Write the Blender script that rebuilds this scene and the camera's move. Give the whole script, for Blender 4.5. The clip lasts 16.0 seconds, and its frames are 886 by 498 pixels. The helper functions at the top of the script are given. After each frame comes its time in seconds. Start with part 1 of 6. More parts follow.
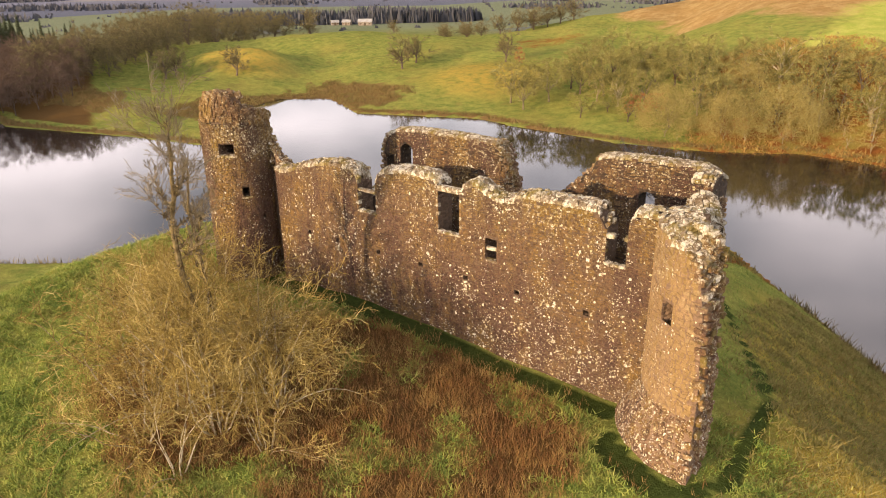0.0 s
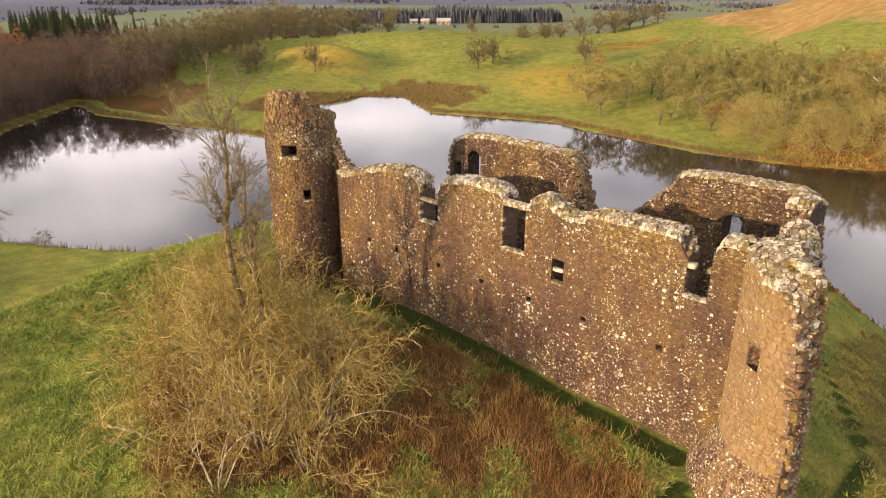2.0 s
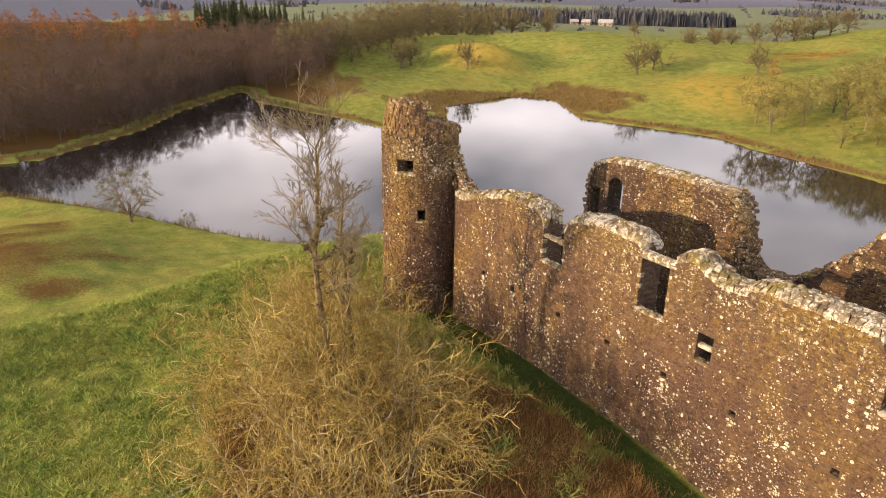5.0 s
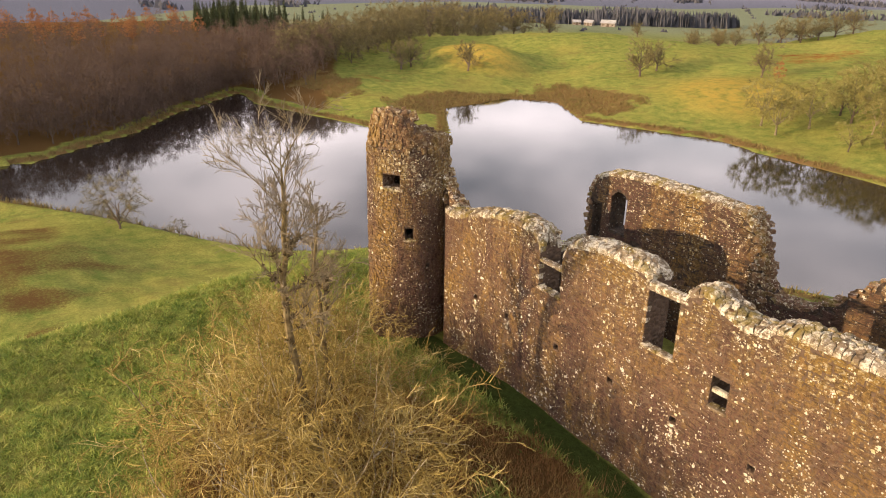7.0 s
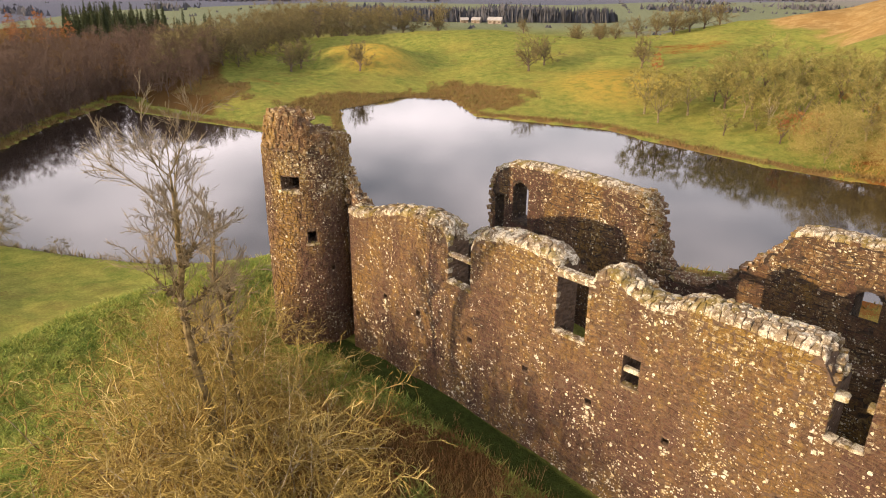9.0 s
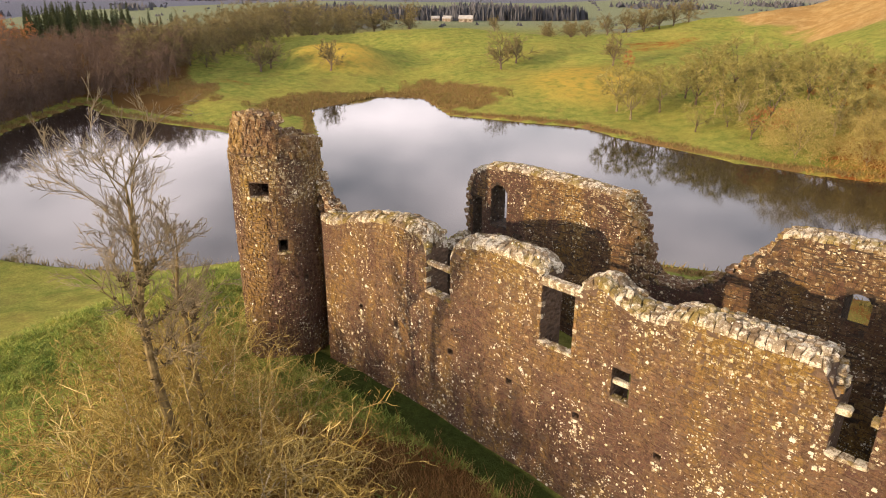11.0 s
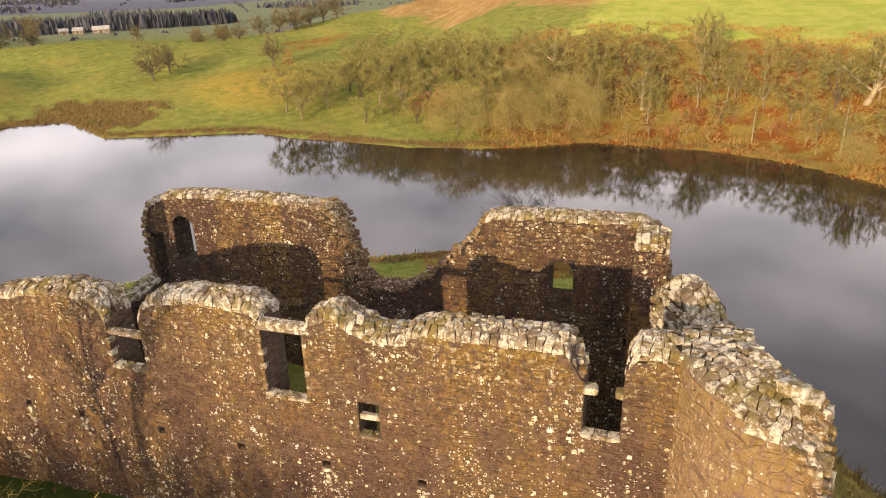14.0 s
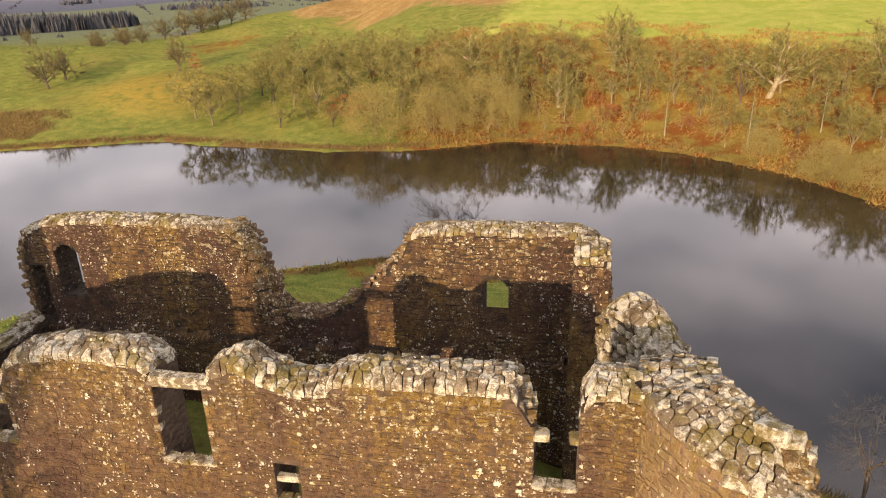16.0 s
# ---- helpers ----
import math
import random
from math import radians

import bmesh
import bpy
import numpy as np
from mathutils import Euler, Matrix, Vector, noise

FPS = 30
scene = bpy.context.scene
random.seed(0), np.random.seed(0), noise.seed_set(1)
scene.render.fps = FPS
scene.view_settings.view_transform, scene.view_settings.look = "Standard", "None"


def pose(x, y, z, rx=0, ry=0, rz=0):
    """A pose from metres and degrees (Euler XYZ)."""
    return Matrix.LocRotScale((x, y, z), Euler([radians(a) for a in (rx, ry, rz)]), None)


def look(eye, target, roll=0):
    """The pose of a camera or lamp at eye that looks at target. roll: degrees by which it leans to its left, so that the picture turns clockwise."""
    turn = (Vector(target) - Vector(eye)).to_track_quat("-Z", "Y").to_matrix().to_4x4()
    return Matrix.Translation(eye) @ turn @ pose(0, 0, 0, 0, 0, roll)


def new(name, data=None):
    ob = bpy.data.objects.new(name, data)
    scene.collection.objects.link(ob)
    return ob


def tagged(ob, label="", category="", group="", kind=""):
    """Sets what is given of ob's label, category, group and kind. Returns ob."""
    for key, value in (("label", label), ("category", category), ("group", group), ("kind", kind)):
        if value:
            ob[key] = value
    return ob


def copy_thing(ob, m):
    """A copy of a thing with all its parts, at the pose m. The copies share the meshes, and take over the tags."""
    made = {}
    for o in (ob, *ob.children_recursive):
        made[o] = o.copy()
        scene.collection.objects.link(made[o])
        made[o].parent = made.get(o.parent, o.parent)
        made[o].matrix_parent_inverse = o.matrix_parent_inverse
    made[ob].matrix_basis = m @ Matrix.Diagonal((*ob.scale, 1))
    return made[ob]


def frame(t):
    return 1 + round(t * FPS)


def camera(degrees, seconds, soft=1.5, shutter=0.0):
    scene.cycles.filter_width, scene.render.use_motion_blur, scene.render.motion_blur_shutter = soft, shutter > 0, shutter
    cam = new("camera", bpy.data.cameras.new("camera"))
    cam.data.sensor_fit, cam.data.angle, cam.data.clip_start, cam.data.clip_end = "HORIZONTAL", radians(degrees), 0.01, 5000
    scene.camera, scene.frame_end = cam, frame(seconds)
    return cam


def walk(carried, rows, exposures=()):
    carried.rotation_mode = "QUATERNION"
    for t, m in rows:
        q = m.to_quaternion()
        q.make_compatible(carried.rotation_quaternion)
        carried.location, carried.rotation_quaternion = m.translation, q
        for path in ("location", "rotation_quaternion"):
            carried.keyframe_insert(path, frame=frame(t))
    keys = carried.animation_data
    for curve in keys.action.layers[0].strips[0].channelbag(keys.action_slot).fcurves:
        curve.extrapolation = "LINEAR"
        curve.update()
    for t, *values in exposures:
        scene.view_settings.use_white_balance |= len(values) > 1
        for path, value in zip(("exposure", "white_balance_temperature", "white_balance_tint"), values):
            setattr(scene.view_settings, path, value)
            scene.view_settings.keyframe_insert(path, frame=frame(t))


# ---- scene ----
cam = camera(64.80, 16.0, soft=1.0)
# seconds, eye in metres, then yaw, pitch and roll in degrees
ROWS = [
    (0.0, 37.634, -33.768, 47.521, 36.675, -22.302, 0.620),
    (0.5, 37.286, -33.255, 47.466, 37.790, -22.287, 0.442),
    (1.0, 36.927, -32.642, 47.447, 39.192, -22.263, 0.331),
    (1.5, 36.554, -32.032, 47.452, 40.883, -22.271, 0.216),
    (2.0, 36.137, -31.367, 47.462, 42.902, -22.284, 0.044),
    (2.5, 35.646, -30.618, 47.437, 45.470, -22.300, -0.131),
    (3.0, 35.014, -29.789, 47.434, 48.716, -22.336, -0.362),
    (3.5, 34.372, -28.869, 47.411, 51.391, -22.360, -0.511),
    (4.0, 33.628, -27.881, 47.437, 53.319, -22.402, -0.621),
    (6.5, 29.831, -23.369, 47.166, 56.245, -22.542, -0.786),
    (7.0, 29.343, -23.006, 47.224, 55.707, -22.478, -0.811),
    (7.5, 29.092, -22.861, 47.156, 54.222, -22.479, -0.703),
    (8.0, 28.948, -22.824, 47.055, 51.009, -22.442, -0.539),
    (8.5, 28.872, -22.831, 46.959, 48.398, -22.406, -0.360),
    (9.0, 28.821, -22.817, 46.876, 46.956, -22.405, -0.269),
    (11.5, 26.944, -21.332, 46.694, 42.815, -22.549, -0.098),
    (12.0, 26.322, -20.788, 46.681, 39.638, -22.517, 0.070),
    (12.5, 25.893, -20.323, 46.656, 35.598, -22.519, 0.314),
    (13.0, 25.556, -19.842, 46.559, 30.096, -22.516, 0.661),
    (13.5, 25.335, -19.390, 46.404, 22.515, -22.627, 1.022),
    (14.0, 25.114, -18.882, 46.322, 17.656, -22.730, 1.277),
    (14.5, 24.904, -18.260, 46.292, 14.943, -22.801, 1.364),
    (15.0, 24.696, -17.495, 46.220, 12.273, -22.866, 1.392),
    (15.5, 24.486, -16.689, 46.100, 11.183, -22.888, 1.328),
    (16.0, 24.218, -15.820, 45.947, 10.897, -22.835, 1.245),
]
walk(cam, [(t, pose(x, y, z, 90 + pitch, roll, yaw)) for t, x, y, z, yaw, pitch, roll in ROWS],
     [(0.0, 0.40), (4.0, 0.41), (6.5, 0.43), (11.5, 0.45), (13.0, 0.40), (14.5, 0.33), (16.0, 0.29)])

# ---------------------------------------------------------------- world, sun, exposure
SUN = Vector((-0.215, -1.0, 0.25)).normalized()      # the way to the low winter sun
SUN_ELEV = math.asin(SUN.z)
SUN_TURN = math.atan2(SUN.x, SUN.y)
world = bpy.data.worlds.new("world")
scene.world = world
world.use_nodes = True
wt = world.node_tree
wt.nodes.clear()
w_out = wt.nodes.new("ShaderNodeOutputWorld")
w_bg = wt.nodes.new("ShaderNodeBackground")
w_sky = wt.nodes.new("ShaderNodeTexSky")
w_sky.sky_type = "NISHITA"
w_sky.sun_disc = False
w_sky.sun_elevation = SUN_ELEV
w_sky.sun_rotation = SUN_TURN
w_sky.dust_density = 2.0
w_bg.inputs["Strength"].default_value = 0.11
# broken thin cloud over the whole sky
w_co = wt.nodes.new("ShaderNodeTexCoord")
w_map = wt.nodes.new("ShaderNodeMapping")
w_map.inputs["Scale"].default_value = (1.6, 1.6, 4.5)
w_noise = wt.nodes.new("ShaderNodeTexNoise")
w_noise.inputs["Scale"].default_value = 1.4
w_noise.inputs["Detail"].default_value = 5.0
w_ramp = wt.nodes.new("ShaderNodeMapRange")
w_ramp.inputs["From Min"].default_value = 0.27
w_ramp.inputs["From Max"].default_value = 0.60
w_mix = wt.nodes.new("ShaderNodeMixRGB")
# the cloud is brightest low over the horizon
w_sep = wt.nodes.new("ShaderNodeSeparateXYZ")
w_low = wt.nodes.new("ShaderNodeMapRange")
w_low.inputs["From Min"].default_value = 0.78
w_low.inputs["From Max"].default_value = 0.16
w_tint = wt.nodes.new("ShaderNodeMixRGB")
w_tint.inputs["Color1"].default_value = (5.4, 5.0, 5.3, 1.0)
w_tint.inputs["Color2"].default_value = (24.0, 21.2, 21.4, 1.0)
wt.links.new(w_co.outputs["Generated"], w_sep.inputs["Vector"])
wt.links.new(w_sep.outputs["Z"], w_low.inputs["Value"])
wt.links.new(w_low.outputs["Result"], w_tint.inputs["Fac"])
wt.links.new(w_tint.outputs["Color"], w_mix.inputs["Color2"])
wt.links.new(w_co.outputs["Generated"], w_map.inputs["Vector"])
wt.links.new(w_map.outputs["Vector"], w_noise.inputs["Vector"])
wt.links.new(w_noise.outputs["Fac"], w_ramp.inputs["Value"])
wt.links.new(w_ramp.outputs["Result"], w_mix.inputs["Fac"])
wt.links.new(w_sky.outputs["Color"], w_mix.inputs["Color1"])
wt.links.new(w_mix.outputs["Color"], w_bg.inputs["Color"])
wt.links.new(w_bg.outputs["Background"], w_out.inputs["Surface"])

sun_data = bpy.data.lights.new("sun", "SUN")
sun_data.energy = 5.0
sun_data.angle = radians(0.6)
sun_data.color = (1.0, 0.70, 0.405)
sun = new("sun", sun_data)
sun.matrix_world = look(SUN * 300.0, (0, 0, 0))

# ---------------------------------------------------------------- materials


def tree_of(name):
    m = bpy.data.materials.new(name)
    m.use_nodes = True
    t = m.node_tree
    t.nodes.clear()
    out = t.nodes.new("ShaderNodeOutputMaterial")
    bsdf = t.nodes.new("ShaderNodeBsdfPrincipled")
    t.links.new(bsdf.outputs["BSDF"], out.inputs["Surface"])
    return m, t, bsdf


def n_noise(t, vec, scale, detail=3.0, rough=0.55):
    n = t.nodes.new("ShaderNodeTexNoise")
    n.inputs["Scale"].default_value = scale
    n.inputs["Detail"].default_value = detail
    n.inputs["Roughness"].default_value = rough
    if vec is not None:
        t.links.new(vec, n.inputs["Vector"])
    return n.outputs["Fac"]


def n_range(t, fac, a, b, lo=0.0, hi=1.0):
    n = t.nodes.new("ShaderNodeMapRange")
    n.inputs["From Min"].default_value = a
    n.inputs["From Max"].default_value = b
    n.inputs["To Min"].default_value = lo
    n.inputs["To Max"].default_value = hi
    t.links.new(fac, n.inputs["Value"])
    return n.outputs["Result"]


def n_mix(t, fac, a, b, mode="MIX"):
    n = t.nodes.new("ShaderNodeMixRGB")
    n.blend_type = mode
    for key, v in (("Fac", fac), ("Color1", a), ("Color2", b)):
        if isinstance(v, (tuple, list)):
            n.inputs[key].default_value = (*v[:3], 1.0)
        elif isinstance(v, (int, float)):
            n.inputs[key].default_value = v
        else:
            t.links.new(v, n.inputs[key])
    return n.outputs["Color"]


def n_math(t, op, a, b=0.0):
    n = t.nodes.new("ShaderNodeMath")
    n.operation = op
    for i, v in enumerate((a, b)):
        if isinstance(v, (int, float)):
            n.inputs[i].default_value = v
        else:
            t.links.new(v, n.inputs[i])
    return n.outputs[0]


def n_bump(t, bsdf, height, strength, dist):
    n = t.nodes.new("ShaderNodeBump")
    n.inputs["Strength"].default_value = strength
    n.inputs["Distance"].default_value = dist
    t.links.new(height, n.inputs["Height"])
    t.links.new(n.outputs["Normal"], bsdf.inputs["Normal"])


def world_pos(t):
    g = t.nodes.new("ShaderNodeNewGeometry")
    return g, g.outputs["Position"]


def stretched(t, vec, sx, sy, sz):
    n = t.nodes.new("ShaderNodeMapping")
    n.inputs["Scale"].default_value = (sx, sy, sz)
    t.links.new(vec, n.inputs["Vector"])
    return n.outputs["Vector"]


def n_spots(t, pos, scale, share, size, wob):
    """Round crust-lichen spots: one in each of a share of random cells, of uneven size and ragged outline."""
    v = t.nodes.new("ShaderNodeTexVoronoi")
    v.inputs["Scale"].default_value = scale
    t.links.new(pos, v.inputs["Vector"])
    sep = t.nodes.new("ShaderNodeSeparateColor")
    t.links.new(v.outputs["Color"], sep.inputs[0])
    keep = n_math(t, "GREATER_THAN", share, sep.outputs[0])
    rad = n_math(t, "MULTIPLY", n_math(t, "ADD", n_math(t, "MULTIPLY", sep.outputs[1], 0.8), 0.2), size)
    d = n_math(t, "ADD", v.outputs["Distance"], n_math(t, "MULTIPLY", n_math(t, "SUBTRACT", wob, 0.5), 0.95))
    return n_math(t, "MULTIPLY", keep, n_range(t, n_math(t, "SUBTRACT", rad, d), 0.0, 0.07))


def stone_material(name, pale=0.0, lichen=0.5, ochre=0.5, joined=True, tone=1.0, stain=1.0, vary=1.0, warm=(0.30, 0.19, 0.040), tint=(1.0, 1.0, 1.0)):
    """Weathered red-brown sandstone with white crust lichen and ochre algae."""
    m, t, b = tree_of(name)
    g, pos = world_pos(t)
    if joined:
        rnd = g.outputs["Random Per Island"]
    else:
        rnd = t.nodes.new("ShaderNodeObjectInfo").outputs["Random"]
    ramp = t.nodes.new("ShaderNodeValToRGB")
    cols = [(0.0, (0.130, 0.074, 0.044)), (0.3, (0.165, 0.096, 0.055)), (0.6, (0.190, 0.115, 0.062)),
            (0.85, (0.205, 0.130, 0.070)), (1.0, (0.25, 0.172, 0.10))]
    ramp.color_ramp.elements.remove(ramp.color_ramp.elements[1])
    for i, (p, c) in enumerate(cols):
        e = ramp.color_ramp.elements[0] if i == 0 else ramp.color_ramp.elements.new(p)
        e.position = p
        c = [m0 + (q - m0) * vary for q, m0 in zip(c, (0.180, 0.108, 0.060))]
        e.color = (c[0] * tone * tint[0], c[1] * tone * tint[1], c[2] * tone * tint[2], 1)
    t.links.new(rnd, ramp.inputs["Fac"])
    col = ramp.outputs["Color"]
    # olive and ochre algae running down the face, pale washes
    mott = n_noise(t, pos, 2.2, 5.0, 0.7)
    olive = n_noise(t, stretched(t, pos, 1.4, 1.4, 0.8), 1.5, 6.0, 0.7)
    col = n_mix(t, n_range(t, olive, 0.50, 0.60, 0.0, 0.75 * ochre), col, (0.25, 0.175, 0.045))
    big2 = n_noise(t, stretched(t, pos, 1.3, 1.3, 0.45), 0.33, 6.0, 0.65)
    col = n_mix(t, n_range(t, big2, 0.46, 0.62, 0.0, ochre), col, warm)
    wash = n_noise(t, stretched(t, pos, 1.0, 1.0, 1.5), 3.0, 6.0, 0.72)
    col = n_mix(t, n_range(t, wash, 0.55, 0.64, 0.0, 0.6 * lichen), col, (0.46, 0.37, 0.21))
    # golden algae thickest on the wall heads
    zed = t.nodes.new("ShaderNodeSeparateXYZ")
    t.links.new(pos, zed.inputs[0])
    streak = n_noise(t, stretched(t, pos, 2.2, 2.2, 0.35), 1.0, 5.0, 0.65)
    high = n_math(t, "ADD", n_range(t, zed.outputs["Z"], 31.0, 34.6), n_math(t, "MULTIPLY", n_math(t, "SUBTRACT", streak, 0.5), 2.6))
    col = n_mix(t, n_range(t, high, 0.45, 1.25, 0.0, ochre), col, (0.25, 0.17, 0.036))
    # purple-brown stains, dark mottling and weathering pits of hand size
    big = n_noise(t, stretched(t, pos, 1, 1, 0.40), 0.34, 6.0, 0.62)
    col = n_mix(t, n_range(t, big, 0.46, 0.57, 0.0, 0.85 * stain), col, (0.092, 0.050, 0.046))
    col = n_mix(t, n_range(t, mott, 0.47, 0.62, 0.0, 0.72 * stain), col, (0.066, 0.040, 0.030))
    fine = n_noise(t, pos, 5.5, 6.0, 0.75)
    col = n_mix(t, n_range(t, fine, 0.51, 0.60, 0.0, 0.72 * stain), col, (0.052, 0.034, 0.026))
    col = n_mix(t, n_range(t, fine, 0.45, 0.35, 0.0, 0.40), col, (0.28 * tone, 0.205 * tone, 0.098 * tone))
    # crust lichen in crisp spots of three sizes, thick in some places and thin in others
    wob = n_noise(t, pos, 11.0, 5.0, 0.65)
    patch = n_noise(t, pos, 0.42, 5.0, 0.65)
    drip = n_noise(t, stretched(t, pos, 1.5, 1.5, 0.28), 1.0, 4.0, 0.6)
    thick = n_math(t, "ADD", patch, n_math(t, "MULTIPLY", n_math(t, "SUBTRACT", drip, 0.5), 0.7))
    low = n_math(t, "MULTIPLY", n_range(t, zed.outputs["Z"], 31.0, 25.0, 0.0, 0.20), n_range(t, zed.outputs["X"], 12.0, 24.0, 0.3, 1.0))
    head = n_math(t, "ADD", n_range(t, zed.outputs["Z"], 30.8, 34.4), n_math(t, "MULTIPLY", n_math(t, "SUBTRACT", patch, 0.5), 2.2))
    crust = n_noise(t, stretched(t, pos, 1.0, 1.0, 1.25), 4.3, 6.0, 0.70)
    crust = n_math(t, "ADD", crust, n_math(t, "MULTIPLY", head, 0.09))
    col = n_mix(t, n_range(t, crust, 0.615, 0.675, 0.0, min(1.0, 1.5 * lichen)), col, n_mix(t, wob, (0.46, 0.40, 0.22), (0.60, 0.56, 0.42)))
    share = n_range(t, n_math(t, "ADD", thick, low), 0.48, 0.67, 0.07 * lichen, 1.9 * lichen)
    s1 = n_spots(t, pos, 2.1, n_math(t, "MULTIPLY", share, 0.45), 0.30, wob)
    s2 = n_spots(t, pos, 4.6, n_math(t, "MULTIPLY", share, 0.75), 0.42, wob)
    s3 = n_spots(t, pos, 10.0, share, 0.46, wob)
    white = n_math(t, "MAXIMUM", n_math(t, "MAXIMUM", s1, s2), n_math(t, "MULTIPLY", s3, 0.8))
    hue = n_noise(t, pos, 1.7, 2.0)
    col = n_mix(t, white, col, n_mix(t, n_range(t, hue, 0.4, 0.62), (0.82, 0.79, 0.68), (0.60, 0.52, 0.30)))
    if pale:
        grey = n_noise(t, pos, 3.2, 6.0, 0.72)
        col = n_mix(t, n_range(t, grey, 0.58 - 0.26 * pale, 0.66 - 0.26 * pale, 0.0, 0.95), col, n_mix(t, n_range(t, hue, 0.35, 0.65), (0.66, 0.62, 0.51), (0.46, 0.40, 0.26)))
        moss = n_noise(t, pos, 1.1, 5.0)
        col = n_mix(t, n_range(t, moss, 0.56, 0.68, 0.0, 0.8), col, (0.21, 0.165, 0.040))
    grain = n_noise(t, pos, 26.0, 5.0, 0.75)
    col = n_mix(t, n_range(t, grain, 0.40, 0.62, 0.0, 0.7 - 0.3 * pale), col, n_mix(t, 1.0, col, (0.50, 0.46, 0.42), "MULTIPLY"))
    t.links.new(col, b.inputs["Base Color"])
    b.inputs["Roughness"].default_value = 0.92
    b.inputs["Specular IOR Level"].default_value = 0.2
    n_bump(t, b, n_math(t, "ADD", grain, n_math(t, "ADD", n_math(t, "MULTIPLY", wob, 1.0), mott)), 0.9, 0.05)
    return m


def cap_material(name, joined, dark=1.0):
    """Grey-brown field stone mottled with pale crust lichen, olive moss and dark pits."""
    m, t, b = tree_of(name)
    g, pos = world_pos(t)
    rnd = g.outputs["Random Per Island"] if joined else t.nodes.new("ShaderNodeObjectInfo").outputs["Random"]
    k = dark
    col = n_mix(t, rnd, (0.20 * k, 0.155 * k, 0.105 * k), (0.40 * k, 0.345 * k, 0.25 * k))
    a = n_noise(t, pos, 4.2, 6.0, 0.72)
    shift = n_math(t, "MULTIPLY", n_math(t, "SUBTRACT", rnd, 0.5), 0.16)
    wide = n_math(t, "MULTIPLY", n_math(t, "SUBTRACT", n_noise(t, pos, 0.7, 4.0), 0.5), 0.5)
    f = n_math(t, "ADD", n_math(t, "ADD", a, shift), wide)
    col = n_mix(t, n_range(t, f, 0.47, 0.54, 0.0, 0.95), col, (0.70 * k, 0.66 * k, 0.54 * k))
    c = n_noise(t, pos, 2.3, 6.0, 0.7)
    col = n_mix(t, n_range(t, c, 0.51, 0.60, 0.0, 0.85), col, (0.155, 0.105, 0.055))
    moss = n_noise(t, pos, 0.9, 6.0, 0.7)
    col = n_mix(t, n_range(t, moss, 0.50, 0.60, 0.0, 0.8), col, (0.25, 0.195, 0.050))
    s = n_spots(t, pos, 6.0, 0.35, 0.40, n_noise(t, pos, 14.0, 4.0))
    col = n_mix(t, s, col, (0.72 * k, 0.69 * k, 0.58 * k))
    grain = n_noise(t, pos, 24.0, 5.0, 0.75)
    col = n_mix(t, n_range(t, grain, 0.44, 0.62, 0.0, 0.7), col, n_mix(t, 1.0, col, (0.42, 0.38, 0.32), "MULTIPLY"))
    t.links.new(col, b.inputs["Base Color"])
    b.inputs["Roughness"].default_value = 0.95
    b.inputs["Specular IOR Level"].default_value = 0.15
    n_bump(t, b, n_math(t, "ADD", n_math(t, "MULTIPLY", grain, 0.7), n_math(t, "ADD", a, c)), 1.0, 0.07)
    return m


def core_material(name, k, pits=1.0):
    m, t, b = tree_of(name)
    g, pos = world_pos(t)
    vor = t.nodes.new("ShaderNodeTexVoronoi")
    vor.inputs["Scale"].default_value = 3.4
    t.links.new(stretched(t, pos, 1, 1, 1.6), vor.inputs["Vector"])
    ramp = t.nodes.new("ShaderNodeValToRGB")
    ramp.color_ramp.elements[0].color = (0.075 * k, 0.048 * k, 0.030 * k, 1)
    ramp.color_ramp.elements[1].color = (0.135 * k, 0.088 * k, 0.054 * k, 1)
    sep = t.nodes.new("ShaderNodeSeparateColor")
    t.links.new(vor.outputs["Color"], sep.inputs[0])
    t.links.new(sep.outputs[0], ramp.inputs["Fac"])
    n = n_noise(t, pos, 12.0, 4.0)
    col = n_mix(t, n_range(t, n, 0.35, 0.7), ramp.outputs["Color"], (0.11 * k, 0.072 * k, 0.045 * k))
    blot = n_noise(t, pos, 3.0, 6.0, 0.75)
    col = n_mix(t, n_range(t, blot, 0.48, 0.58, 0.0, pits), col, (0.045 * k, 0.031 * k, 0.022 * k))
    col = n_mix(t, n_spots(t, pos, 5.0, 0.22, 0.40, n), col, (0.40 * k, 0.36 * k, 0.28 * k))
    t.links.new(col, b.inputs["Base Color"])
    b.inputs["Roughness"].default_value = 0.95
    n_bump(t, b, n_math(t, "ADD", n_math(t, "MULTIPLY", vor.outputs["Distance"], -1.5), n), 1.0, 0.12)
    return m


